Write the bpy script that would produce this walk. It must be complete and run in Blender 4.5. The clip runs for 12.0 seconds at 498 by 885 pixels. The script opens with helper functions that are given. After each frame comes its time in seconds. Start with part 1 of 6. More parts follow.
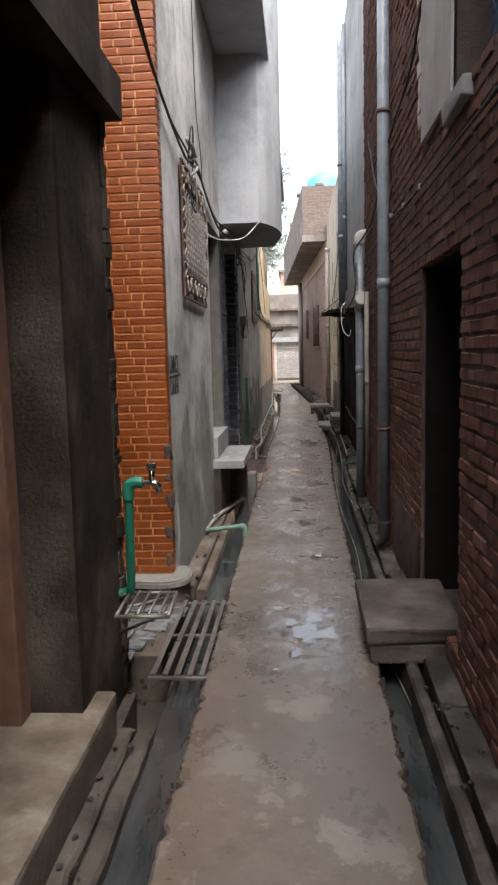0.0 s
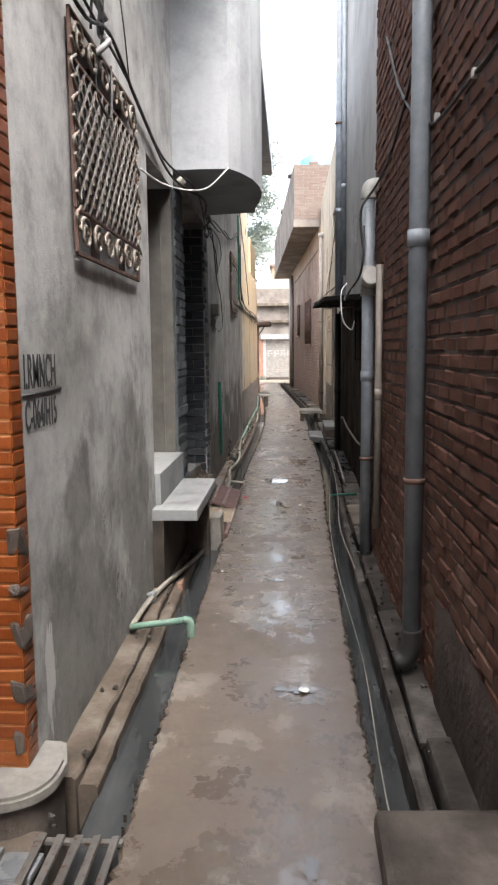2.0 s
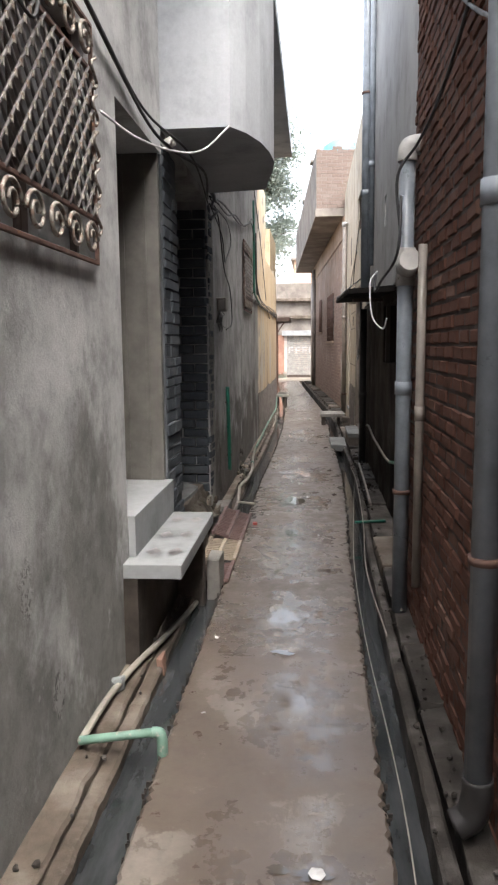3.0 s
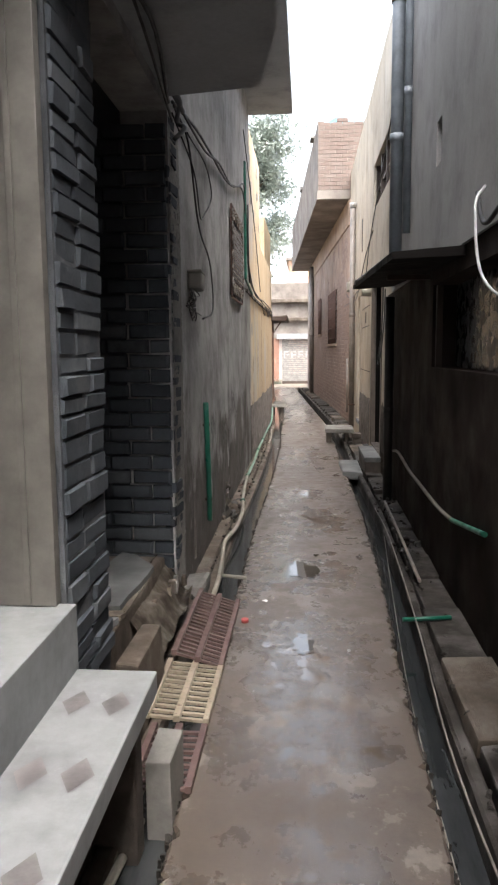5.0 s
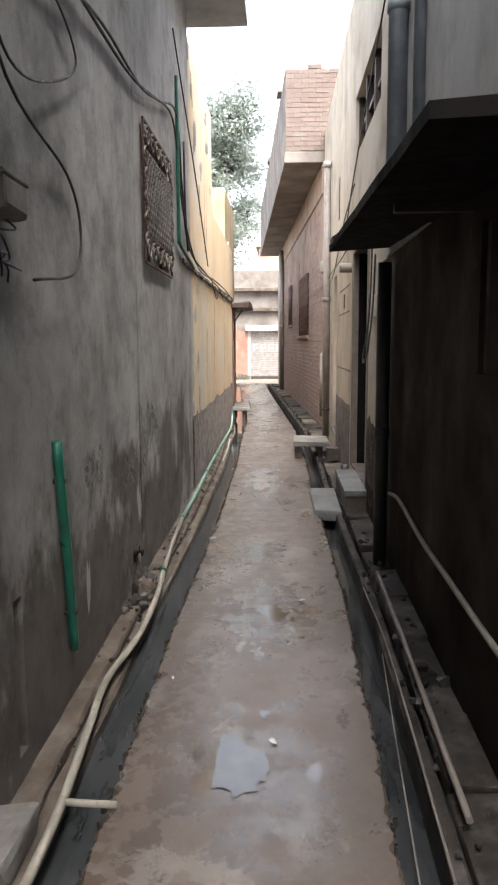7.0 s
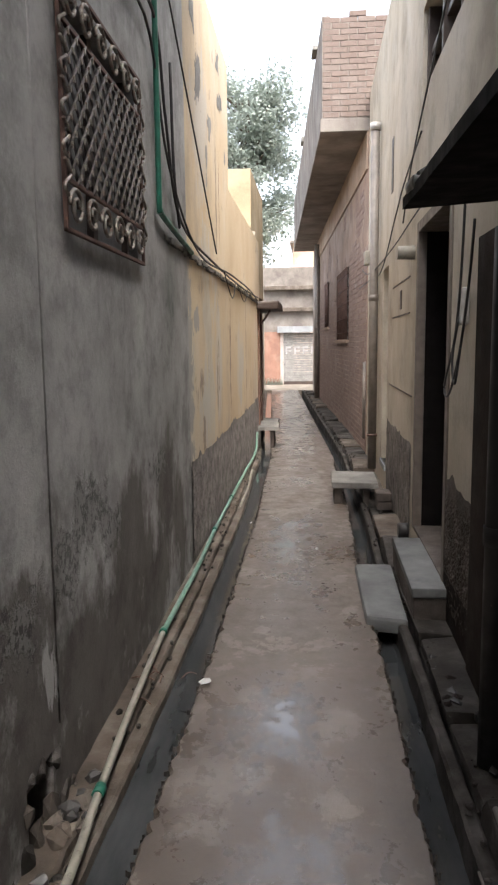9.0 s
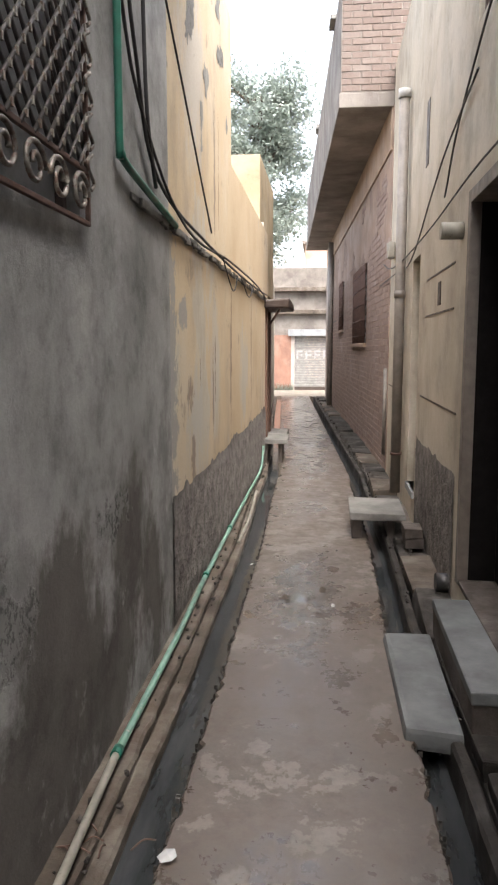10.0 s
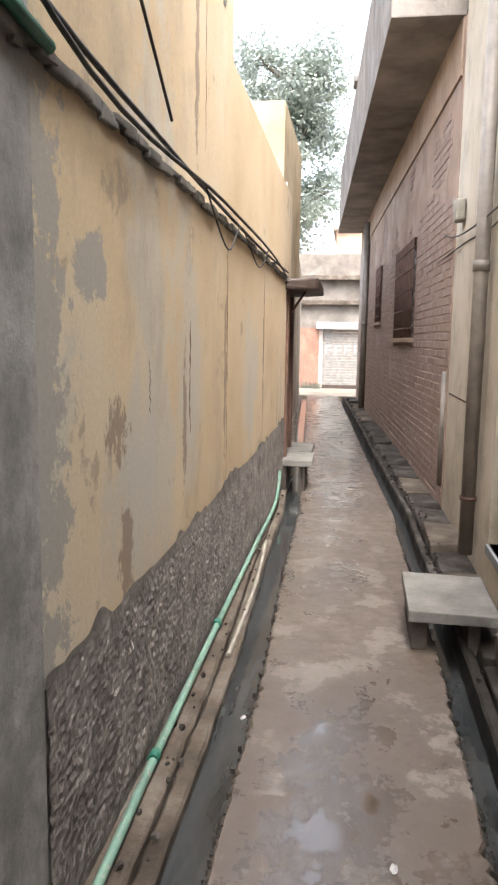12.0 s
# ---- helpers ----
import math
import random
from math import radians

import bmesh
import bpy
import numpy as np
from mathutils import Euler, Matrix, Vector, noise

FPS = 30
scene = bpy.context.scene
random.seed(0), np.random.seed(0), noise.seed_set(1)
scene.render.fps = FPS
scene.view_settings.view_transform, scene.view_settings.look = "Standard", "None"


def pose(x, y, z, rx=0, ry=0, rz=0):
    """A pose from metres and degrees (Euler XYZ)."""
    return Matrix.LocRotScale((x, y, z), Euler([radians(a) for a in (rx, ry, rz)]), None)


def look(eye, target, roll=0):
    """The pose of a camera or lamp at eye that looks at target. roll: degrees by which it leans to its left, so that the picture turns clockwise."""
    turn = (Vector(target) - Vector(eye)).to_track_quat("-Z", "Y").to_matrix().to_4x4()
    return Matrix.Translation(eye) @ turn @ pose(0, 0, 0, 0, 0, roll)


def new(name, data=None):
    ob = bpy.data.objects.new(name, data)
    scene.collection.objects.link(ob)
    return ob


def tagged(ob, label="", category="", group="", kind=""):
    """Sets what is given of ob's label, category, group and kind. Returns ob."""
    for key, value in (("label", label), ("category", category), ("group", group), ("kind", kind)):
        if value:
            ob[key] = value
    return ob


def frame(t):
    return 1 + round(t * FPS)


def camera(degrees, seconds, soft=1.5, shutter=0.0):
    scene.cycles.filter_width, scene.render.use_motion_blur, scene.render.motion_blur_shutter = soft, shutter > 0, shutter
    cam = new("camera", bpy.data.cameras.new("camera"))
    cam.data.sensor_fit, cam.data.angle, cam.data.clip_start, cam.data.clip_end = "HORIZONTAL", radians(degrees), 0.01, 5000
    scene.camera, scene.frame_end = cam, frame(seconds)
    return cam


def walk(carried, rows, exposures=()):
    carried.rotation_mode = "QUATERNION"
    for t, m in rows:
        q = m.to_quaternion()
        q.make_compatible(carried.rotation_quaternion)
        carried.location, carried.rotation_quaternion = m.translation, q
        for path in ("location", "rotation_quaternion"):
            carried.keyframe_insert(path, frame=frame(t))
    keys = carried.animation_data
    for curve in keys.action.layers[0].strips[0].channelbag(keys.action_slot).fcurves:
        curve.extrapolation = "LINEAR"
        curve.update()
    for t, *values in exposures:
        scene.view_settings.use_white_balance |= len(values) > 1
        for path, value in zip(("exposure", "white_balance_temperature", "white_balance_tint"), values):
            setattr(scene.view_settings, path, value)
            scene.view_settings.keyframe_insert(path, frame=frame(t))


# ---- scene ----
cam = camera(37.6, 12.0, soft=2.2)
PATH = [
    (0, (0.091, 0.247, 1.473), (-0.047, 2.228, 1.229), -1.4),
    (0.5, (0.136, 0.757, 1.461), (-0.005, 2.738, 1.229), -1.3),
    (1, (0.135, 1.317, 1.459), (-0.008, 3.299, 1.225), -1.3),
    (1.5, (0.164, 1.831, 1.472), (0.05, 3.813, 1.235), -1.0),
    (2, (0.159, 2.374, 1.478), (0.046, 4.355, 1.226), -0.6),
    (2.5, (0.181, 2.906, 1.501), (0.077, 4.886, 1.238), -0.7),
    (3, (0.199, 3.459, 1.526), (0.026, 5.434, 1.263), -0.5),
    (3.5, (0.164, 4.015, 1.5), (-0.048, 5.988, 1.253), -0.9),
    (3.7, (0.147, 4.215, 1.478), (-0.031, 6.195, 1.255), -0.4),
    (5.5, (0.022, 6.419, 1.469), (-0.117, 8.397, 1.209), -0.4),
    (6, (0.063, 7.05, 1.474), (-0.048, 9.029, 1.21), -0.2),
    (6.5, (0.101, 7.576, 1.465), (-0.006, 9.558, 1.215), -0.0),
    (6.7, (0.142, 7.816, 1.46), (0.055, 9.798, 1.202), -0.4),
    (8.3, (0.209, 9.503, 1.558), (0.119, 11.481, 1.276), -0.0),
    (8.5, (0.188, 9.724, 1.563), (0.041, 11.698, 1.281), -0.3),
    (9, (0.183, 10.307, 1.584), (0.003, 12.281, 1.315), -0.6),
    (9.5, (0.187, 10.893, 1.586), (-0.016, 12.866, 1.329), -0.3),
    (10, (0.137, 11.495, 1.569), (-0.07, 13.468, 1.31), -0.0),
    (10.5, (0.135, 12.024, 1.563), (-0.099, 13.994, 1.312), 0.2),
    (11, (0.044, 12.634, 1.57), (-0.254, 14.594, 1.307), 0.8),
    (11.5, (0.082, 13.197, 1.589), (-0.187, 15.159, 1.308), 1.0),
    (12, (0.026, 13.769, 1.571), (-0.25, 15.731, 1.293), 0.9),
]
walk(cam, [(t, look(eye, target, roll)) for t, eye, target, roll in PATH],
     exposures=[(0.0, 2.31), (1.5, 2.66), (2.5, 2.89), (3.0, 2.74), (3.5, 2.34), (4.3, 2.66), (5.5, 2.91), (6.5, 2.99), (8.5, 2.84), (9.0, 2.59), (9.5, 2.59), (10.5, 2.93), (12.0, 2.99)])

# ---- world and sun ----
world = bpy.data.worlds.new("overcast_sky")
scene.world = world
world.use_nodes = True
wn, wl = world.node_tree.nodes, world.node_tree.links
sky = wn.new("ShaderNodeTexSky")
sky.sky_type, sky.sun_disc = "NISHITA", False
sky.sun_elevation, sky.sun_rotation = radians(62), radians(155)
sky.dust_density, sky.air_density, sky.ozone_density = 6.0, 1.0, 0.6
haze = wn.new("ShaderNodeHueSaturation")
haze.inputs["Saturation"].default_value = 0.44
wl.new(sky.outputs[0], haze.inputs["Color"])
wl.new(haze.outputs[0], wn["Background"].inputs["Color"])
wn["Background"].inputs["Strength"].default_value = 0.15
sun_data = bpy.data.lights.new("sun", "SUN")
sun_data.energy, sun_data.angle, sun_data.color = 0.55, radians(50), (1.0, 0.97, 0.93)
sun = new("sun", sun_data)
sun.matrix_world = look((math.sin(radians(155)) * 14, math.cos(radians(155)) * 14, 26.3), (0, 0, 0))


# ---- materials ----
class Nodes:
    """A small builder of node materials."""

    def __init__(self, name, rough=0.8, metal=0.0):
        self.mat = bpy.data.materials.new(name)
        self.mat.use_nodes = True
        self.n, self.l = self.mat.node_tree.nodes, self.mat.node_tree.links
        self.bsdf = self.n["Principled BSDF"]
        self.bsdf.inputs["Roughness"].default_value = rough
        self.bsdf.inputs["Metallic"].default_value = metal
        self.place = self.n.new("ShaderNodeNewGeometry").outputs["Position"]

    def noise(self, scale, detail=4, rough=0.6, stretch=(1, 1, 1), warp=0.0):
        src = self.place
        if stretch != (1, 1, 1):
            m = self.n.new("ShaderNodeMapping")
            m.inputs["Scale"].default_value = stretch
            self.l.new(src, m.inputs["Vector"])
            src = m.outputs[0]
        t = self.n.new("ShaderNodeTexNoise")
        t.inputs["Scale"].default_value, t.inputs["Detail"].default_value = scale, detail
        t.inputs["Roughness"].default_value, t.inputs["Distortion"].default_value = rough, warp
        self.l.new(src, t.inputs["Vector"])
        return t.outputs["Fac"]

    def ramp(self, fac, stops):
        r = self.n.new("ShaderNodeValToRGB")
        e = r.color_ramp.elements
        while len(e) < len(stops):
            e.new(0.5)
        for k, (p, c) in enumerate(stops):
            e[k].position = p
            e[k].color = (*c, 1) if not isinstance(c, (int, float)) else (c, c, c, 1)
        self.l.new(fac, r.inputs["Fac"])
        return r.outputs["Color"]

    def mix(self, fac, a, b, kind="MIX"):
        m = self.n.new("ShaderNodeMix")
        m.data_type, m.blend_type = "RGBA", kind
        for sock, val in ((m.inputs["Factor"], fac), (m.inputs["A"], a), (m.inputs["B"], b)):
            if isinstance(val, (int, float)):
                sock.default_value = val if sock.type == "VALUE" else (val, val, val, 1)
            elif isinstance(val, tuple):
                sock.default_value = (*val, 1)
            else:
                self.l.new(val, sock)
        return m.outputs["Result"]

    def math(self, op, a, b=0.0):
        m = self.n.new("ShaderNodeMath")
        m.operation = op
        for k, v in ((0, a), (1, b)):
            if isinstance(v, (int, float)):
                m.inputs[k].default_value = v
            else:
                self.l.new(v, m.inputs[k])
        return m.outputs[0]

    def piece(self):
        """A random value for each separate object and each island of a joined mesh."""
        a = self.n.new("ShaderNodeObjectInfo").outputs["Random"]
        b = self.n.new("ShaderNodeNewGeometry").outputs["Random Per Island"]
        return self.math("FRACT", self.math("ADD", a, b))

    def color(self, c):
        if isinstance(c, tuple):
            self.bsdf.inputs["Base Color"].default_value = (*c, 1)
        else:
            self.l.new(c, self.bsdf.inputs["Base Color"])
        return self

    def rough(self, r):
        self.l.new(r, self.bsdf.inputs["Roughness"])
        return self

    def bump(self, h, strength=0.4, dist=0.01):
        b = self.n.new("ShaderNodeBump")
        b.inputs["Strength"].default_value, b.inputs["Distance"].default_value = strength, dist
        self.l.new(h, b.inputs["Height"])
        self.l.new(b.outputs[0], self.bsdf.inputs["Normal"])
        return self


def spots(k, places, edge, lo=0.72, hi=0.92, top=0.88):
    """A mask of ragged patches round places on a wall: (y, z, half width, half height)."""
    total = None
    for y, z, ry, rz in places:
        m = k.n.new("ShaderNodeMapping")
        m.inputs["Location"].default_value = (0, -y / ry, -z / rz)
        m.inputs["Scale"].default_value = (0, 1 / ry, 1 / rz)
        k.l.new(k.place, m.inputs["Vector"])
        d = k.n.new("ShaderNodeVectorMath")
        d.operation = "LENGTH"
        k.l.new(m.outputs[0], d.inputs[0])
        mask = k.ramp(k.math("ADD", k.math("MULTIPLY", d.outputs["Value"], 0.5), k.math("ADD", k.math("MULTIPLY", edge, 1.6), -0.375)), [(lo, top), (hi, 0.0)])
        total = mask if total is None else k.math("MAXIMUM", total, mask)
    return total


def plaster(name, base, damp, pale, grain=60, patches=1.1, streaks=0.5, relief=0.5, rough=0.85, stains=(), stain=(0.1, 0.09, 0.08), pits=(), drips=(), shine=0.22):
    """Cement plaster with damp stains, pale scuffs, pitted patches and streaks run down by rain."""
    k = Nodes(name, rough)
    k.bsdf.inputs["Specular IOR Level"].default_value = shine
    c = k.ramp(k.noise(patches, 9, 0.6), [(0.3, damp), (0.5, base), (0.72, pale)])
    blot = k.ramp(k.noise(2.3, 9, 0.66), [(0.34, 0.68), (0.5, 1.0), (0.7, 1.08)])
    c = k.mix(0.75, c, blot, "MULTIPLY")
    run = k.ramp(k.noise(1.0, 7, 0.68, stretch=(2.4, 2.4, 0.28)), [(0.52, 1.0), (0.74, 1.0 - streaks * 0.45)])
    c = k.mix(0.8, c, run, "MULTIPLY")
    if stains:
        c = k.mix(spots(k, stains, k.noise(2.2, 8, 0.7, stretch=(1, 1, 0.7))), c, stain)
        c = k.mix(0.7, c, k.ramp(k.noise(3.6, 10, 0.7), [(0.38, 0.55), (0.52, 1.0), (0.64, 1.15)]), "MULTIPLY")
    fine = k.noise(grain, 6, 0.7)
    c = k.mix(0.25, c, k.ramp(fine, [(0.3, 0.5), (0.7, 1.0)]), "MULTIPLY")
    scuff = k.ramp(k.noise(4.5, 10, 0.72), [(0.62, 0.0), (0.68, 0.4)])
    c = k.mix(scuff, c, pale)
    if drips:
        c = k.mix(spots(k, drips, k.noise(9, 6, 0.7, stretch=(2, 2, 0.35)), 0.72, 0.8), c, pale)
    h = k.mix(0.3, fine, k.noise(9, 5, 0.6))
    if pits:
        where = spots(k, pits, k.noise(7, 6, 0.7), 0.72, 0.86, 1.0)
        hole = k.ramp(k.noise(34, 5, 0.65), [(0.42, 0.0), (0.5, 1.0)])
        c = k.mix(k.math("MULTIPLY", where, 0.75), c, k.mix(hole, tuple(v * 0.25 for v in damp), tuple(v * 1.1 for v in damp)))
        h = k.mix(where, h, k.mix(0.5, hole, k.math("MULTIPLY", hole, 4.0)))
    return k.color(c).bump(h, relief, 0.012).rough(k.ramp(k.noise(2.2, 4), [(0.35, 0.6), (0.65, 0.95)])).mat


def brickwork(name, a, b, pale, rough=0.85):
    """Single fired bricks: each its own tone, some scuffed pale."""
    k = Nodes(name, rough)
    k.bsdf.inputs["Specular IOR Level"].default_value = 0.5 if rough < 0.5 else 0.2
    c = k.ramp(k.piece(), [(0.0, a), (0.85, b), (1.0, tuple((u + 2 * v) / 3 for u, v in zip(pale, b)))])
    c = k.mix(0.5, c, k.ramp(k.noise(25, 6, 0.7), [(0.3, 0.4), (0.75, 1.0)]), "MULTIPLY")
    dust = k.ramp(k.noise(1.1, 9, 0.72), [(0.56, 0.0), (0.68, 0.6)])
    c = k.mix(dust, c, pale)
    return k.color(c).bump(k.noise(70, 6, 0.7), 0.6, 0.006).mat


def paint(name, c, rough=0.5, metal=0.0, worn=(0.1, 0.08, 0.06), wear=0.66, grain=30, bump=0.15, shine=0.5):
    """Paint, plastic or metal with dirt and chips."""
    k = Nodes(name, rough, metal)
    k.bsdf.inputs["Specular IOR Level"].default_value = shine
    dark = tuple(v * 0.6 for v in c)
    col = k.ramp(k.noise(7, 5, 0.65), [(0.3, dark), (0.65, c)])
    chips = k.ramp(k.noise(grain, 6, 0.7), [(wear, 0.0), (wear + 0.05, 0.85)])
    return k.color(k.mix(chips, col, worn)).bump(k.noise(grain, 4), bump, 0.004).rough(
        k.ramp(k.noise(12, 4), [(0.3, max(rough - 0.15, 0.05)), (0.7, min(rough + 0.2, 1.0))])).mat


def pools(k, places, edge, lo, hi):
    """A mask of ragged patches on the ground: (x, y, half width, half length)."""
    total = None
    for x, y, rx, ry in places:
        m = k.n.new("ShaderNodeMapping")
        m.inputs["Location"].default_value = (-x / rx, -y / ry, 0)
        m.inputs["Scale"].default_value = (1 / rx, 1 / ry, 0)
        k.l.new(k.place, m.inputs["Vector"])
        d = k.n.new("ShaderNodeVectorMath")
        d.operation = "LENGTH"
        k.l.new(m.outputs[0], d.inputs[0])
        mask = k.ramp(k.math("ADD", k.math("MULTIPLY", d.outputs["Value"], 0.3), k.math("ADD", k.math("MULTIPLY", edge, 1.9), -0.45)), [(lo, 1.0), (hi, 0.0)])
        total = mask if total is None else k.math("MAXIMUM", total, mask)
    return total


WET = [(0.1, 4.0, 0.28, 0.5), (0.2, 5.4, 0.12, 0.12), (0.12, 6.4, 0.2, 0.3), (0.02, 7.5, 0.28, 0.25), (0.02, 8.35, 0.3, 0.2), (0.03, 9.15, 0.3, 0.45), (0.01, 10.5, 0.3, 0.35),
       (0.14, 12.0, 0.25, 0.4), (0.0, 13.2, 0.2, 0.3), (0.02, 16.0, 0.2, 0.6), (-0.15, 23.5, 0.25, 2.5), (-0.4, 28.0, 0.3, 3.0), (-0.65, 32.0, 0.3, 3.0)]


def wet_concrete(name, dry, pale, wet):
    """Trodden concrete: dry crust, pale scaled patches with sharp edges, and wet, glossy hollows."""
    k = Nodes(name)
    k.bsdf.inputs["Specular IOR Level"].default_value = 0.8
    edge = k.noise(5.5, 9, 0.68, stretch=(1.0, 0.75, 1))
    damp = k.math("MAXIMUM", pools(k, WET, edge, 0.74, 1.0), k.ramp(k.noise(1.3, 6, 0.6, stretch=(1.1, 0.6, 1)), [(0.4, 0.75), (0.52, 0.0)]))
    film = pools(k, WET, edge, 0.56, 0.62)
    scaled = k.ramp(k.noise(2.6, 10, 0.66, stretch=(1.2, 0.95, 1)), [(0.555, 0.0), (0.575, 0.85), (0.7, 1.0)])
    c = k.mix(k.ramp(k.noise(0.7, 5, 0.6), [(0.35, 0.0), (0.65, 1.0)]), tuple(v * 0.8 for v in dry), tuple(v * 1.12 for v in dry))
    c = k.mix(k.math("MULTIPLY", scaled, 0.62), c, pale)
    c = k.mix(k.ramp(k.noise(6.5, 10, 0.7), [(0.6, 0.0), (0.64, 0.5)]), c, pale)
    c = k.mix(0.5, c, k.ramp(k.noise(38, 7, 0.75), [(0.28, 0.5), (0.7, 1.0)]), "MULTIPLY")
    c = k.mix(0.5, c, k.ramp(k.noise(13, 8, 0.7), [(0.32, 0.55), (0.5, 1.0)]), "MULTIPLY")
    c = k.mix(k.math("MULTIPLY", damp, 0.55), c, wet)
    grit = k.ramp(k.noise(130, 3, 0.6), [(0.68, 0.0), (0.74, 0.5)])
    c = k.mix(grit, c, tuple(v * 0.3 for v in wet))
    r = k.mix(damp, k.ramp(k.noise(9, 8, 0.7), [(0.35, 0.3), (0.65, 0.6)]), k.ramp(k.noise(11, 7, 0.7), [(0.38, 0.1), (0.6, 0.3)]))
    r = k.mix(k.math("MULTIPLY", film, 0.9), r, 0.03)
    h = k.mix(0.4, k.noise(55, 6, 0.7), k.noise(6, 6, 0.6))
    h = k.mix(k.math("MULTIPLY", film, 0.85), k.mix(0.3, h, scaled), 0.5)
    return k.color(c).rough(r).bump(h, 0.24, 0.009).mat


M = {}
M["path"] = wet_concrete("trodden_wet_concrete", (0.118, 0.091, 0.071), (0.262, 0.235, 0.203), (0.066, 0.052, 0.041))
M["ledge"] = plaster("rough_kerb_concrete", (0.108, 0.087, 0.069), (0.048, 0.038, 0.03), (0.21, 0.185, 0.158), 45, 3.4, 0.2, 0.8)
M["ledge_wet"] = plaster("wet_kerb_concrete", (0.043, 0.037, 0.032), (0.011, 0.01, 0.008), (0.138, 0.127, 0.118), 45, 3.8, 0.2, 0.9)
M["grey"] = plaster("grey_cement_plaster", (0.439, 0.439, 0.436), (0.267, 0.263, 0.254), (0.517, 0.517, 0.514), 60, 0.6, 0.3,
                    stains=[(5.4, 0.25, 1.0, 0.7), (6.35, 0.35, 0.6, 0.85), (5.2, 0.9, 0.2, 0.25), (5.9, 0.05, 1.4, 0.5)], stain=(0.2, 0.197, 0.187),
                    pits=[(5.6, 0.78, 0.06, 0.1), (5.83, 0.3, 0.08, 0.1)],
                    drips=[(4.8, 0.35, 0.07, 0.2)])
M["grey_far"] = plaster("dark_grey_plaster", (0.35, 0.342, 0.334), (0.182, 0.179, 0.171), (0.433, 0.426, 0.414), 60, 0.5, 0.6,
                        stains=[(13.75, 0.62, 0.3, 0.45), (13.6, 0.35, 0.2, 0.3), (14.5, 0.8, 0.4, 0.35), (12.9, 0.1, 1.0, 0.35), (11.4, 0.2, 1.0, 0.5), (10.1, 0.4, 0.35, 0.7), (14.3, 0.25, 0.4, 0.3), (11.3, 0.25, 2.2, 0.6), (13.2, 0.3, 1.8, 0.55), (12.2, 0.75, 0.8, 0.3), (14.9, 0.4, 0.3, 0.6)],
                        stain=(0.105, 0.093, 0.083),
                        pits=[(13.0, 0.95, 0.3, 0.16), (12.75, 0.82, 0.22, 0.16), (14.25, 0.9, 0.25, 0.12), (13.3, 0.8, 0.2, 0.14), (12.3, 0.75, 0.2, 0.14), (11.5, 0.9, 0.2, 0.1)],
                        drips=[(12.55, 0.5, 0.08, 0.16), (11.3, 0.4, 0.05, 0.15)])
M["bay"] = plaster("smooth_blue_grey_plaster", (0.414, 0.431, 0.453), (0.343, 0.356, 0.374), (0.475, 0.493, 0.51), 40, 0.6, 0.5, 0.15)
# soot tone lowered further to hold the deep shade under the canopy
M["soot_and_shade"] = plaster("sooty_shaded_plaster", (0.024, 0.018, 0.0155), (0.009, 0.0075, 0.007), (0.06, 0.048, 0.042), 50, 1.4, 0.5, shine=0.06)
M["taupe"] = plaster("taupe_plaster", (0.352, 0.345, 0.334), (0.262, 0.255, 0.244), (0.405, 0.398, 0.386), 50, 0.5, 0.5, 0.2)
M["cream"] = plaster("cream_plaster", (0.47, 0.415, 0.335), (0.36, 0.31, 0.245), (0.53, 0.485, 0.41), 45, 0.6, 0.5, 0.25)
k = Nodes("yellow_limewash", 0.85)
c = k.ramp(k.noise(0.8, 8, 0.6), [(0.3, (0.44, 0.33, 0.205)), (0.5, (0.5, 0.393, 0.262)), (0.7, (0.525, 0.455, 0.355))])
c = k.mix(k.ramp(k.noise(0.75, 10, 0.66, stretch=(1, 1, 0.7)), [(0.56, 0.0), (0.6, 0.8)]), c, (0.430, 0.396, 0.335))
c = k.mix(k.ramp(k.noise(1.5, 9, 0.7, stretch=(1.3, 1.3, 0.6)), [(0.53, 0.0), (0.64, 0.45)]), c, (0.284, 0.241, 0.189))
c = k.mix(k.ramp(k.noise(3.4, 10, 0.74, stretch=(1, 1, 0.8)), [(0.6, 0.0), (0.64, 0.5)]), c, (0.189, 0.159, 0.133))
c = k.mix(spots(k, [(15.36, 1.5, 0.24, 1.3), (15.72, 1.76, 0.17, 0.13)], k.noise(7, 9, 0.75), 0.74, 0.78), c, (0.284, 0.271, 0.254))
c = k.mix(spots(k, [(16.1, 1.1, 0.3, 0.4), (17.0, 1.45, 0.25, 0.6), (18.9, 1.3, 0.4, 0.5), (16.4, 3.3, 0.5, 0.6)], k.noise(4, 9, 0.72, stretch=(1, 1, 0.5)), 0.7, 0.95, 0.75), c, (0.41, 0.385, 0.345))
c = k.mix(spots(k, [(15.95, 1.28, 0.16, 0.13), (16.02, 0.86, 0.1, 0.22), (16.85, 1.25, 0.05, 0.4), (17.85, 1.4, 0.05, 0.7), (19.6, 1.5, 0.06, 0.6), (17.3, 2.9, 0.06, 0.7)], k.noise(14, 8, 0.75, stretch=(1, 1, 0.6)), 0.72, 0.8, 0.8), c, (0.2, 0.15, 0.11))
c = k.mix(0.3, c, k.ramp(k.noise(55, 6, 0.7), [(0.3, 0.5), (0.7, 1.0)]), "MULTIPLY")
M["yellow"] = k.color(c).bump(k.mix(0.5, k.noise(45, 6, 0.7), k.noise(3.0, 10, 0.72, stretch=(1, 1, 0.6))), 0.28, 0.012).mat
M["cement_tan"] = plaster("crumbled_tan_cement", (0.15, 0.125, 0.1), (0.06, 0.05, 0.041), (0.3, 0.275, 0.24), 45, 9.0, 0.1, 0.9)
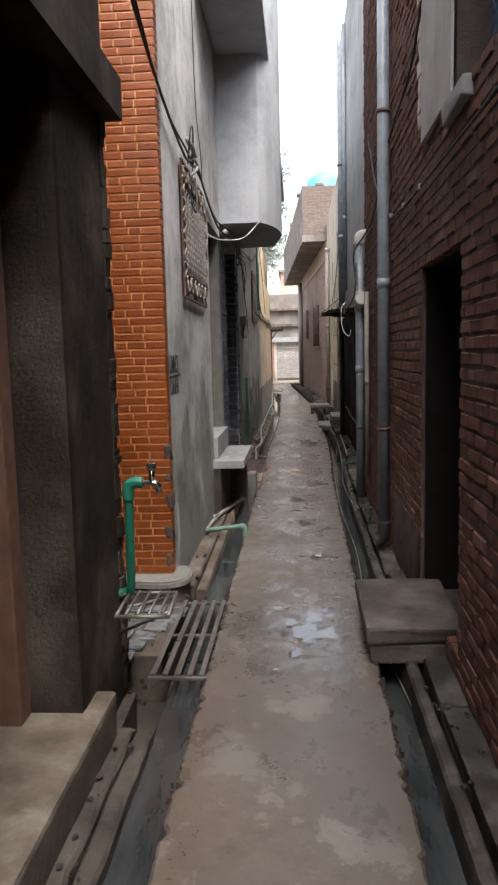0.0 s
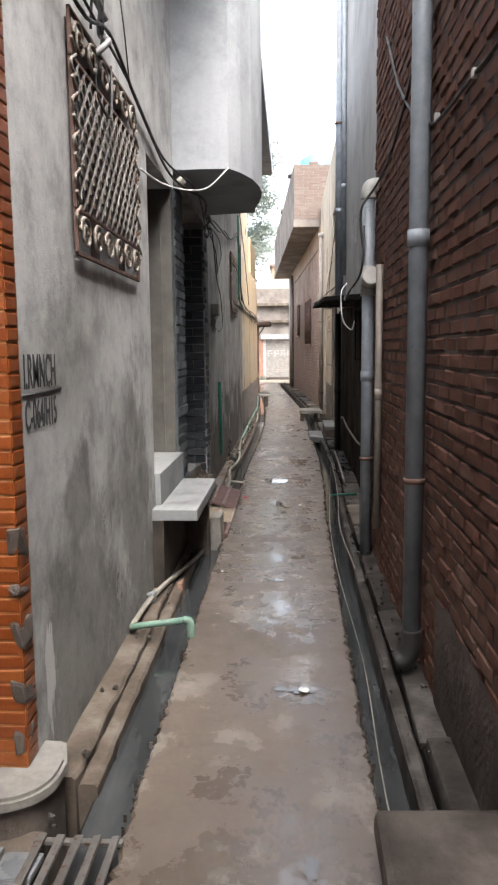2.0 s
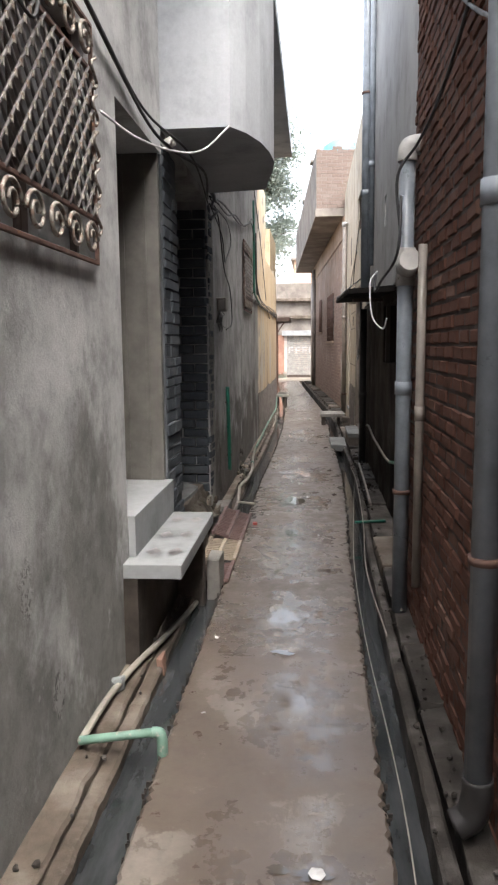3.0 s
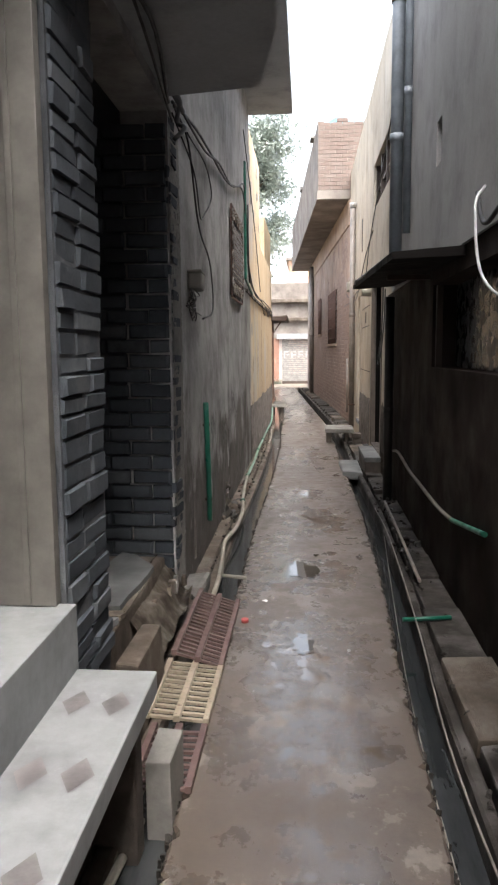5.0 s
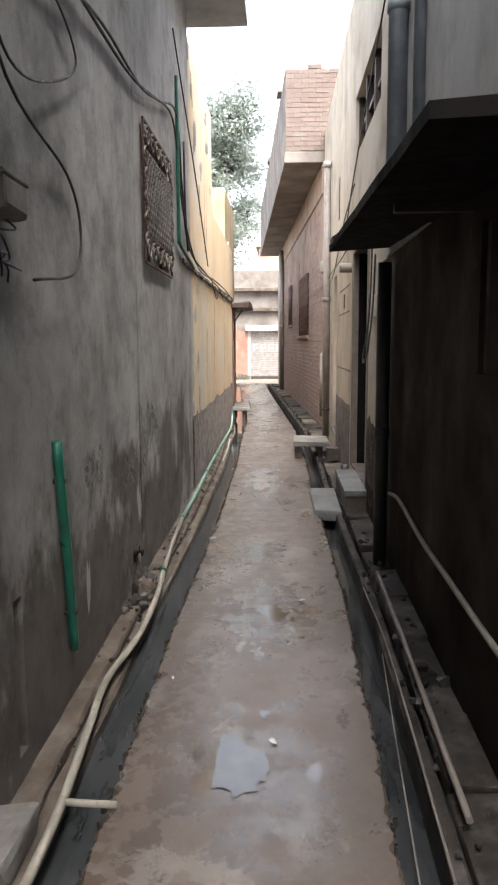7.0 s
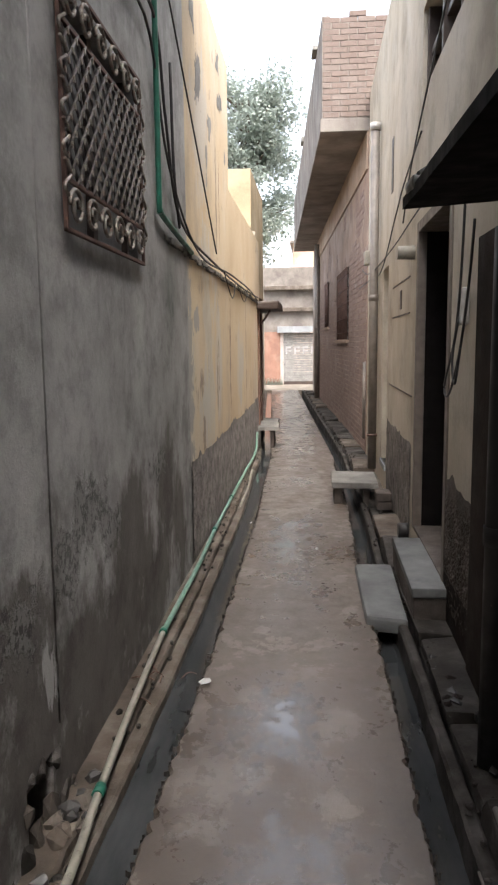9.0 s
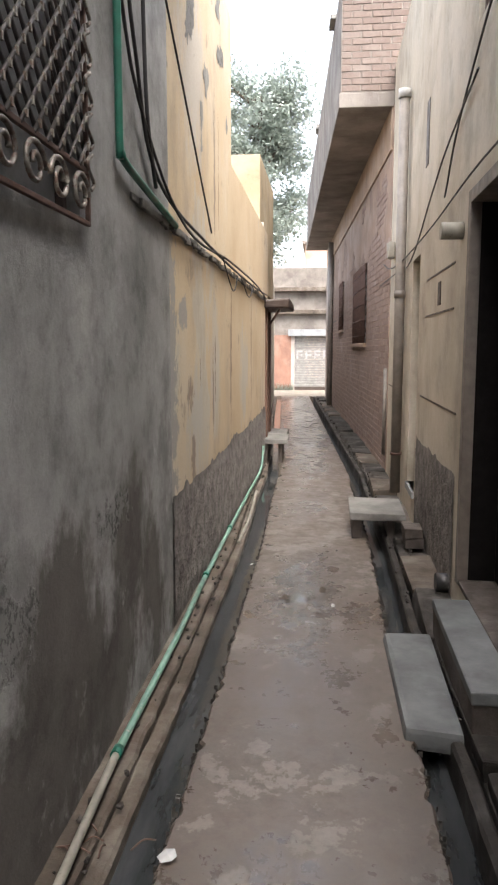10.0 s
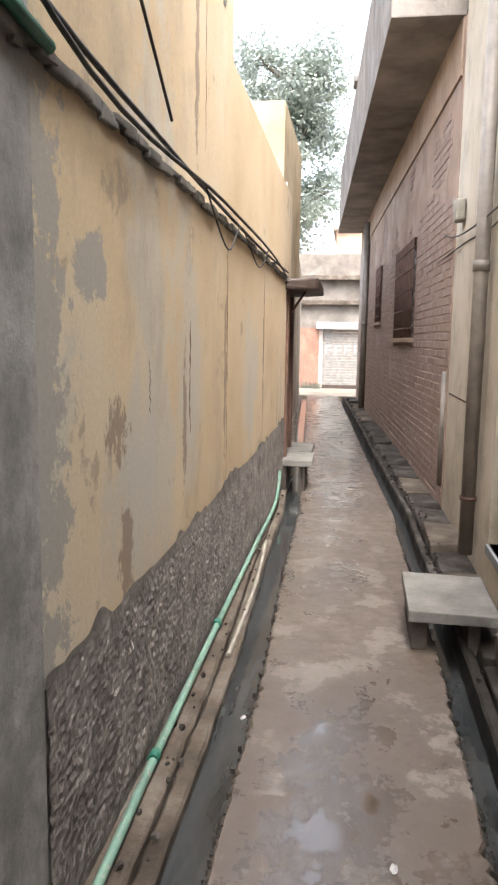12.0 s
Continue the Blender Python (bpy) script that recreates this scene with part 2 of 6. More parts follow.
M["ochre"] = plaster("ochre_wall", (0.36, 0.285, 0.185), (0.29, 0.225, 0.145), (0.42, 0.345, 0.24), 40, 1.0, 0.3)
M["pinkish"] = plaster("pinkish_plaster", (0.344, 0.247, 0.183), (0.277, 0.206, 0.157), (0.397, 0.314, 0.254), 40, 0.8, 0.4, 0.3)
M["pale_pink"] = plaster("pale_pink_plaster", (0.398, 0.345, 0.313), (0.291, 0.253, 0.23), (0.459, 0.406, 0.383), 40, 1.1, 0.4)
M["gravel"] = plaster("exposed_rough_aggregate", (0.153, 0.138, 0.128), (0.076, 0.068, 0.062), (0.255, 0.23, 0.212), 40, 9.0, 0.2, 0.7)
# near-black colour that holds the shade of unlit rooms
M["dark"] = plaster("unlit_room_shade", (0.03, 0.03, 0.031), (0.012, 0.012, 0.013), (0.048, 0.048, 0.051), 40)
M["mortar_pink"] = plaster("pale_pink_mortar", (0.308, 0.219, 0.173), (0.224, 0.159, 0.126), (0.391, 0.308, 0.261), 70, 1.2, 0.2, 0.5)
M["mortar"] = plaster("brick_mortar", (0.064, 0.049, 0.044), (0.03, 0.023, 0.021), (0.138, 0.113, 0.099), 70, 2.0, 0.2, 0.8)
M["brick"] = brickwork("red_brown_brick", (0.09, 0.04, 0.028), (0.122, 0.055, 0.038), (0.192, 0.134, 0.108))
M["brick_pink"] = brickwork("pale_pink_brick", (0.275, 0.198, 0.166), (0.32, 0.235, 0.2), (0.37, 0.31, 0.28))
M["slate"] = brickwork("slate_grey_brick", (0.04, 0.047, 0.056), (0.066, 0.076, 0.088), (0.13, 0.135, 0.14))
M["tile"] = brickwork("glazed_orange_tile", (0.189, 0.044, 0.009), (0.239, 0.063, 0.014), (0.277, 0.088, 0.023), 0.3)
M["tile_joint"] = paint("pale_tile_joint", (0.5, 0.24, 0.1), 0.7, 0, (0.3, 0.14, 0.06), 0.7)
M["mortar_slate"] = plaster("slate_mortar", (0.075, 0.081, 0.09), (0.038, 0.041, 0.045), (0.15, 0.158, 0.168), 70, 2.0, 0.2, 0.8)
M["marble"] = plaster("grey_white_marble", (0.243, 0.251, 0.257), (0.203, 0.21, 0.215), (0.276, 0.284, 0.289), 25, 1.2, 0.1, 0.08, 0.4)
M["paver"] = paint("wet_blue_grey_paver", (0.144, 0.151, 0.16), 0.3, 0, (0.079, 0.076, 0.072), 0.6, 22)
M["inlay"] = paint("brown_tile_print", (0.15, 0.14, 0.14), 0.4)
M["stone_blue"] = plaster("grey_stone", (0.138, 0.141, 0.14), (0.08, 0.082, 0.081), (0.2, 0.204, 0.202), 30, 2.6, 0.3, 0.35, 0.5, shine=0.4)
M["slab"] = plaster("stone_slab", (0.199, 0.191, 0.176), (0.115, 0.109, 0.1), (0.275, 0.264, 0.245), 40, 2.5, 0.2, 0.6)
M["block"] = plaster("old_concrete_block", (0.087, 0.072, 0.063), (0.037, 0.03, 0.025), (0.159, 0.138, 0.119), 40, 4.0, 0.2, 0.8)
M["pipe"] = paint("grey_plastic_pipe", (0.22, 0.245, 0.275), 0.4, 0, (0.27, 0.28, 0.29), 0.68, 18)
M["pipe_brown"] = paint("brown_grey_pipe", (0.22, 0.19, 0.165), 0.5, 0, (0.12, 0.1, 0.09), 0.64)
M["pipe_black"] = paint("black_cast_pipe", (0.03, 0.028, 0.028), 0.5)
M["white_plastic"] = paint("dirty_white_plastic", (0.44, 0.424, 0.4), 0.5)
M["green"] = paint("green_water_pipe", (0.012, 0.13, 0.085), 0.4, 0, (0.1, 0.12, 0.1), 0.62)
M["pale_green"] = paint("faded_green_pipe", (0.18, 0.306, 0.243), 0.5, 0, (0.315, 0.297, 0.252), 0.58)
M["hose"] = paint("dusty_beige_pipe", (0.3, 0.277, 0.232), 0.6, 0, (0.15, 0.128, 0.105), 0.6)
M["dusty"] = paint("dusty_grey_box", (0.2, 0.19, 0.17), 0.7, 0, (0.1, 0.09, 0.08), 0.6)
M["steel"] = paint("worn_steel_bar", (0.21, 0.196, 0.182), 0.45, 0.7, (0.112, 0.056, 0.035), 0.58, 40)
M["chrome"] = paint("chrome", (0.75, 0.75, 0.75), 0.15, 1.0, (0.4, 0.4, 0.4), 0.75)
M["rust"] = paint("rusty_brown_iron", (0.13, 0.075, 0.06), 0.7, 0.3, (0.22, 0.11, 0.06), 0.6, 40)
M["cast"] = paint("reddish_cast_iron", (0.14, 0.088, 0.08), 0.6, 0.2, (0.09, 0.065, 0.06), 0.6, 40)
M["cast_pale"] = paint("tan_cast_iron", (0.36, 0.3, 0.23), 0.6, 0.2, (0.16, 0.11, 0.085), 0.58, 40)
M["scroll"] = paint("cream_flaked_iron", (0.255, 0.234, 0.204), 0.6, 0.1, (0.119, 0.072, 0.051), 0.5, 40)
M["cable"] = paint("black_rubber_cable", (0.022, 0.021, 0.022), 0.5, 0, (0.06, 0.06, 0.06), 0.7)
M["cable_grey"] = paint("grey_cable", (0.21, 0.21, 0.217), 0.5)
M["white_cable"] = paint("white_cable", (0.6, 0.6, 0.6), 0.5)
M["door_grey"] = paint("beige_grey_sheet_door", (0.149, 0.141, 0.127), 0.5, 0.1, (0.099, 0.084, 0.069), 0.7, 20)
M["wood_dark"] = paint("dark_brown_wood", (0.055, 0.036, 0.028), 0.55, 0, (0.12, 0.08, 0.06), 0.66)
M["wood_red"] = paint("red_brown_wood", (0.14, 0.075, 0.052), 0.6)
M["jamb"] = paint("taupe_door_frame", (0.16, 0.132, 0.112), 0.6)
# blue base colour paints the sky's reflection into the glass
M["sky_tinted_pane"] = paint("sky_reflection_pane", (0.06, 0.12, 0.2), 0.15, 0, (0.08, 0.1, 0.12), 0.75)
M["pane"] = paint("dusty_dark_pane", (0.02, 0.022, 0.025), 0.25, 0, (0.05, 0.05, 0.05), 0.75)
M["old_front"] = plaster("weathered_front_plaster", (0.191, 0.168, 0.149), (0.122, 0.105, 0.092), (0.253, 0.226, 0.203), 40, 1.5, 0.5)
M["brick_old"] = brickwork("grey_pink_old_brick", (0.16, 0.12, 0.103), (0.178, 0.136, 0.117), (0.21, 0.18, 0.16))
# black of the canopy sheet, also standing in for shade inside doorways
M["black_shade_and_sheet"] = paint("near_black_shade_and_sheet", (0.011, 0.0095, 0.009), 0.85, 0, (0.024, 0.021, 0.019), 0.68, shine=0.08)
M["lattice"] = paint("grey_brown_iron", (0.11, 0.1, 0.096), 0.6, 0.2, (0.2, 0.17, 0.15), 0.62, 40)
M["shutter_board"] = paint("dusty_grey_window_board", (0.238, 0.241, 0.245), 0.6, 0, (0.084, 0.07, 0.063), 0.62)
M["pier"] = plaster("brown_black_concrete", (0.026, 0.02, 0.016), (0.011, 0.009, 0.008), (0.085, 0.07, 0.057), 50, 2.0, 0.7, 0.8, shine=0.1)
M["wet_rubble"] = paint("wet_black_rubble", (0.035, 0.032, 0.03), 0.4, 0, (0.09, 0.085, 0.08), 0.62, 60)
M["damp"] = plaster("damp_dark_plaster", (0.15, 0.14, 0.13), (0.08, 0.075, 0.07), (0.24, 0.225, 0.21), 60, 1.5, 0.4, 0.5)
M["shutter"] = paint("pale_rolling_shutter", (0.238, 0.227, 0.212), 0.5, 0.1, (0.216, 0.18, 0.151), 0.66)
M["shutter_mark"] = paint("grey_shutter_paint", (0.36, 0.35, 0.34), 0.6)
M["orange_wall"] = plaster("orange_red_wall", (0.255, 0.14, 0.102), (0.187, 0.106, 0.081), (0.306, 0.196, 0.153), 40, 2.0)
M["peach"] = plaster("peach_wall", (0.595, 0.399, 0.306), (0.51, 0.34, 0.255), (0.629, 0.468, 0.383), 40, 1.0, 0.2)
M["road"] = plaster("dusty_road", (0.2, 0.172, 0.14), (0.144, 0.124, 0.1), (0.248, 0.216, 0.176), 30, 2.0, 0.1)
M["soil"] = plaster("dark_wet_soil", (0.06, 0.05, 0.042), (0.025, 0.021, 0.018), (0.1, 0.085, 0.07), 40, 3.0, 0.1, 0.8)
M["litter"] = paint("white_paper", (0.56, 0.56, 0.552), 0.7)
M["red_cap"] = paint("red_plastic", (0.55, 0.1, 0.09), 0.4)
M["ink"] = paint("black_wall_paint", (0.03, 0.03, 0.032), 0.8)
M["tank"] = paint("blue_tank", (0.1, 0.35, 0.5), 0.5)

k = Nodes("gutter_water", 0.07)
c = k.ramp(k.noise(3, 5, 0.65, stretch=(3, 0.6, 1)), [(0.35, (0.018, 0.02, 0.021)), (0.7, (0.055, 0.058, 0.06))])
M["water"] = k.color(c).rough(k.ramp(k.noise(5, 4), [(0.4, 0.03), (0.7, 0.14)])).bump(k.noise(14, 3), 0.06, 0.01).mat
k = Nodes("puddle_water", 0.03)
k.bsdf.inputs["IOR"].default_value = 1.6
M["puddle"] = k.color(k.ramp(k.noise(9, 4), [(0.4, (0.05, 0.045, 0.04)), (0.7, (0.09, 0.08, 0.07))])).bump(k.noise(6, 2), 0.015, 0.01).mat
# leaf green is paled and greyed to put distant haze into the colour
k = Nodes("leaf", 0.6)
tone = k.ramp(k.piece(), [(0.0, (0.1, 0.118, 0.095)), (1.0, (0.125, 0.142, 0.118))])
k.color(tone)
thin, both = k.n.new("ShaderNodeBsdfTranslucent"), k.n.new("ShaderNodeMixShader")
both.inputs[0].default_value = 0.7
k.l.new(k.mix(1.0, tone, (3.3, 3.2, 3.5), "MULTIPLY"), thin.inputs["Color"])
k.l.new(k.bsdf.outputs[0], both.inputs[1])
k.l.new(thin.outputs[0], both.inputs[2])
k.l.new(both.outputs[0], k.n["Material Output"].inputs["Surface"])
M["leaf"] = k.mat
k = Nodes("bark", 0.9)
M["bark"] = k.color(k.ramp(k.noise(8, 5, stretch=(1, 1, 0.2)), [(0.3, (0.06, 0.045, 0.035)), (0.7, (0.16, 0.13, 0.1))])).bump(k.noise(20, 5), 0.6, 0.02).mat


# ---- building helpers ----
def bend(y):
    """The lane turns a little to the left past y = 20.5."""
    return -0.057 * max(0.0, y - 20.5)


def part(name, bm, material, parent=None, label="", bent=False):
    """Links a bmesh, drawn in world metres, as one mesh object."""
    if bent:
        for v in bm.verts:
            v.co.x += bend(v.co.y)
    me = bpy.data.meshes.new(name)
    bm.normal_update()
    bm.to_mesh(me)
    bm.free()
    me.materials.append(M[material])
    ob = new(name, me)
    if parent is not None:
        ob.parent = parent
        if parent.type == "EMPTY":
            ob.matrix_parent_inverse = Matrix.Translation(-parent.location)
    if label:
        ob["label"] = label
    return ob


def thing(name, at, label, category, group="", kind=""):
    ob = new(name)
    ob.empty_display_size = 0.1
    ob.location = at
    return tagged(ob, label, category, group, kind)


def box(bm, x0, x1, y0, y1, z0, z1, bevel=0.0, jitter=0.0):
    vs = bmesh.ops.create_cube(bm, size=1.0)["verts"]
    for v in vs:
        v.co = Vector((x0 + (v.co.x + 0.5) * (x1 - x0), y0 + (v.co.y + 0.5) * (y1 - y0), z0 + (v.co.z + 0.5) * (z1 - z0)))
        if jitter:
            v.co += Vector([random.uniform(-jitter, jitter) for _ in range(3)])
    if bevel:
        es = list({e for v in vs for e in v.link_edges})
        bmesh.ops.bevel(bm, geom=es, offset=bevel, segments=2, affect="EDGES", profile=0.6)
    return vs


def boxes(rows, bevel=0.0, jitter=0.0):
    bm = bmesh.new()
    for r in rows:
        box(bm, *r, bevel=bevel, jitter=jitter)
    return bm


def smooth_line(pts, steps=6):
    """Points along a soft curve through pts."""
    p = [Vector(q) for q in pts]
    if len(p) < 3:
        return p
    p = [2 * p[0] - p[1]] + p + [2 * p[-1] - p[-2]]
    out = []
    for a, b, c, d in zip(p, p[1:], p[2:], p[3:]):
        for s in range(steps):
            t = s / steps
            out.append(0.5 * (2 * b + (c - a) * t + (2 * a - 5 * b + 4 * c - d) * t * t + (3 * b - a - 3 * c + d) * t ** 3))
    return out + [p[-2]]


def tube(bm, pts, r, sides=8, soft=True, steps=6, close=True):
    """A round bar along pts; r is one radius, or one for each point of a straight line."""
    line = smooth_line(pts, steps) if soft else [Vector(q) for q in pts]
    rings = []
    up = Vector((0.13, 0.29, 0.95))
    for k, q in enumerate(line):
        a, b = line[max(k - 1, 0)], line[min(k + 1, len(line) - 1)]
        d = (b - a).normalized()
        side = d.cross(up)
        if side.length < 0.15:
            side = d.cross(Vector((1, 0.2, 0.1)))
        side.normalize()
        top = side.cross(d).normalized()
        rr = r[k] if isinstance(r, (list, tuple)) else r
        rings.append([bm.verts.new(q + rr * (math.cos(w) * side + math.sin(w) * top)) for w in (2 * math.pi * s / sides for s in range(sides))])
    for a, b in zip(rings, rings[1:]):
        for s in range(sides):
            f = bm.faces.new((a[s], a[(s + 1) % sides], b[(s + 1) % sides], b[s]))
            f.smooth = True
    if close:
        bm.faces.new(rings[0][::-1])
        bm.faces.new(rings[-1])
    return bm


def tube_bm(pts, r, sides=8, soft=True, steps=6):
    return tube(bmesh.new(), pts, r, sides, soft, steps)


def cells(y0, y1, z0, z1, holes):
    """The rectangles that are left of a wall once its holes are cut."""
    ys = sorted({y0, y1, *[v for h in holes for v in h[:2] if y0 < v < y1]})
    zs = sorted({z0, z1, *[v for h in holes for v in h[2:] if z0 < v < z1]})
    for ya, yb in zip(ys, ys[1:]):
        run = None
        for za, zb in zip(zs, zs[1:]):
            cy, cz = (ya + yb) / 2, (za + zb) / 2
            if any(h[0] < cy < h[1] and h[2] < cz < h[3] for h in holes):
                if run:
                    yield ya, yb, *run
                run = None
            else:
                run = (run[0], zb) if run else (za, zb)
        if run:
            yield ya, yb, *run


def wall_along_y(name, face, thick, y0, y1, z0, z1, material, label, holes=(), bent=False):
    """A wall whose face lies at x = face; thick < 0 goes to the left of it."""
    bm = bmesh.new()
    for ya, yb, za, zb in cells(y0, y1, z0, z1, list(holes)):
        box(bm, min(face, face + thick), max(face, face + thick), ya, yb, za, zb)
    return tagged(part(name, bm, material, bent=bent), label, "wall", kind="structure")


def piece_mesh(name, material, ragged=0.05, inset=0.06):
    """One brick, 1 x 1 x 1, its front towards -x, with a softened front edge."""
    bm = bmesh.new()
    rows = []
    for x, s in ((0.5, 0.5), (-0.32, 0.5), (-0.5, 0.5 - inset)):
        rows.append([bm.verts.new((x + random.uniform(-ragged, ragged) * 0.5, sy * (s - random.uniform(0, ragged) * (0.35 if x < 0 else 0)),
                                   sz * (s - random.uniform(0, ragged) * (1.0 if x < 0 else 0))))
                     for sy, sz in ((-1, -1), (1, -1), (1, 1), (-1, 1))])
    for a, b in zip(rows, rows[1:]):
        for q in range(4):
            bm.faces.new((a[q], a[(q + 1) % 4], b[(q + 1) % 4], b[q]))
    bm.faces.new(rows[-1])
    bmesh.ops.recalc_face_normals(bm, faces=bm.faces)
    bm.normal_update()
    me = bpy.data.meshes.new(name)
    bm.to_mesh(me)
    bm.free()
    me.materials.append(M[material])
    return me


def lay(parent, name, meshes, rows, singles):
    """Lays pieces given as (centre, size, turn about z): those picked by singles as objects, the others joined."""
    verts, faces = [], []
    count = 0
    for centre, size, turn in rows:
        me = random.choice(meshes)
        m = Matrix.LocRotScale(Vector(centre), Euler((random.uniform(-0.02, 0.02), random.uniform(-0.015, 0.015), turn)), Vector(size))
        if singles(centre) and count < 300:
            ob = new(name, me)
            ob.matrix_world = m
            ob.parent = parent
            if parent.type == "EMPTY":
                ob.matrix_parent_inverse = Matrix.Translation(-parent.location)
            count += 1
        else:
            base = len(verts)
            verts += [tuple(m @ v.co) for v in me.vertices]
            faces += [tuple(base + q for q in p.vertices) for p in me.polygons]
    if verts:
        me = bpy.data.meshes.new(name + "s_joined")
        me.from_pydata(verts, [], faces)
        me.materials.append(meshes[0].materials[0])
        rest = new(name + "_courses", me)
        rest.parent = parent
        if parent.type == "EMPTY":
            rest.matrix_parent_inverse = Matrix.Translation(-parent.location)
        tagged(rest, kind="stuff")


def courses(y0, y1, z0, z1, length, height, joint, holes=(), bond=0.5):
    """Centres and sizes of bricks in running bond on a y-z plane, cut round the holes."""
    row, z = 0, z0
    while z + height * 0.6 < z1:
        h = min(height, z1 - z)
        y = y0 - (length * bond if row % 2 else 0)
        while y < y1:
            a, b = max(y, y0), min(y + length - joint, y1)
            for h0, h1, g0, g1 in holes:
                if z + h * 0.5 > g0 and z + h * 0.5 < g1:
                    if a < h0 < b:
                        b = h0
                    if a < h1 < b:
                        a = h1
                    if a >= h0 and b <= h1:
                        b = a
            if b - a > 0.03:
                yield (a + b) / 2, z + (h - joint) / 2, b - a, h - joint
            y += length
        z += height
        row += 1


# ---- plan ----
L, R, R2, R3 = -0.69, 0.755, 0.9, 0.92


def along(table, y):
    for (a, va), (b, vb) in zip(table, table[1:]):
        if y <= b:
            return va + (vb - va) * max(0.0, (y - a)) / (b - a)
    return table[-1][1]


def path_left(y):
    return along([(-4, -0.35), (5, -0.37), (7, -0.378), (9.5, -0.385), (11.7, -0.39), (13.5, -0.36), (14.5, -0.352), (17.2, -0.362), (19, -0.42), (21, -0.44), (36, -0.46)], y) + bend(y)


def path_right(y):
    return along([(-4, 0.44), (5.2, 0.45), (7, 0.458), (8.8, 0.48), (10.3, 0.53), (12.4, 0.555), (14, 0.532), (15.5, 0.5), (17.3, 0.51), (19.8, 0.44), (36, 0.44)], y) + bend(y)


def strip(ya, yb, step, left, right, top, bottom, rag=0.0, bump=0.0):
    """A long slab along the lane between two edge lines, with ragged edges."""
    bm = bmesh.new()
    n = int((yb - ya) / step)
    prev = None
    for q in range(n + 1):
        y = ya + (yb - ya) * q / n
        a, b = left(y) + random.uniform(-rag, rag), right(y) + random.uniform(-rag, rag)
        t = top + random.uniform(-bump, bump)
        ring = [bm.verts.new(p) for p in ((a, y, bottom), (a, y, t - 0.012), (a + 0.012, y, t), ((a + b) / 2, y, t), (b - 0.012, y, t), (b, y, t - 0.012), (b, y, bottom))]
        if prev:
            for s in range(6):
                bm.faces.new((prev[s], prev[s + 1], ring[s + 1], ring[s]))
        if q in (0, n):
            bm.faces.new(ring)
        prev = ring
    bmesh.ops.recalc_face_normals(bm, faces=bm.faces)
    for f in bm.faces:
        if f.normal.z < -0.1:
            f.normal_flip()
    return bm


END = 35.0


def gnawed(edge, inward):
    """An edge line with small sharp bites broken out of it."""
    rnd = random.Random(17 + int(inward))
    bites = {}
    for q in range(-160, 1400):
        if rnd.random() < 0.22:
            bites[q] = rnd.uniform(0.006, 0.022)

    def line(y):
        q = int(math.floor(y / 0.025))
        return edge(y) + inward * (bites.get(q, 0.0) + 0.008 * (0.5 + noise.noise((y * 3, 0, 5 * inward)))) 
    return line


bm = bmesh.new()
bmesh.ops.create_grid(bm, x_segments=4, y_segments=4, size=400)
for v in bm.verts:
    v.co.z = -0.24
tagged(part("ground", bm, "soil"), "dark wet soil under the lane", "ground", kind="structure")
tagged(part("pavement", strip(-4, END, 0.025, gnawed(path_left, 1), gnawed(path_right, -1), 0.0, -0.24, 0.003), "path"),
       "trodden wet concrete lane between two gutters", "pavement", kind="structure")
for name, ya, yb in (("ledge_left_near", -4.0, 2.95), ("ledge_left", 4.7, END)):
    crumbled = "soil" if ya < 0 else "ledge"
    tagged(part(name, strip(ya, yb, 0.09, lambda y: L - 0.05 + bend(y), lambda y: path_left(y) - 0.216, 0.012, -0.24, 0.008, 0.005), crumbled),
           "stained crumbling concrete ledge along the wall", "kerb", kind="structure")
    tagged(part(name + "_lip", strip(ya, yb, 0.07, lambda y: path_left(y) - 0.21, lambda y: path_left(y) - 0.142, -0.005, -0.24, 0.004, 0.004), crumbled),
           "thin broken lip of the gutter", "kerb", kind="structure")
tagged(part("kerb_right", strip(-4, END, 0.12, lambda y: path_right(y) + 0.125, lambda y: path_right(y) + 0.18, 0.01, -0.24, 0.003, 0.003), "ledge_wet"),
       "thin concrete lip of the gutter", "kerb", kind="structure")
ledge = tagged(part("ledge_right", strip(-4, END, 0.2, lambda y: path_right(y) + 0.21, lambda y: R3 + bend(y) + 0.1, -0.03, -0.24), "ledge_wet"),
               "concrete bed under loose kerb stones", "kerb", kind="structure")
y = -1.0
while y < END - 1:
    n = random.uniform(0.45, 0.85)
    a, b = path_right(y) + 0.205, (R if y < 7.8 else R2 + bend(y)) + 0.03
    if b - a > 0.05:
        part("kerb_stone", boxes([(a, b, y + 0.008, y + n, -0.05, 0.02 + random.uniform(-0.03, 0.02))], 0.014, 0.014), random.choice(("ledge", "ledge_wet", "ledge_wet")), ledge)
    y += n
for name, lo, hi, level in (("water_left", lambda y: path_left(y) - 0.16, lambda y: path_left(y) + 0.02, -0.06), ("water_right", lambda y: path_right(y) - 0.02, lambda y: path_right(y) + 0.14, -0.13)):
    tagged(part(name, strip(-4, END, 0.3, lo, hi, level, -0.2), "water"), "shallow dark gutter water", "water", kind="structure")
bm = boxes([(-40, 40, END, 60, -0.24, 0.0)])
tagged(part("road", bm, "road"), "dusty bright road across the lane's end", "road", kind="structure")


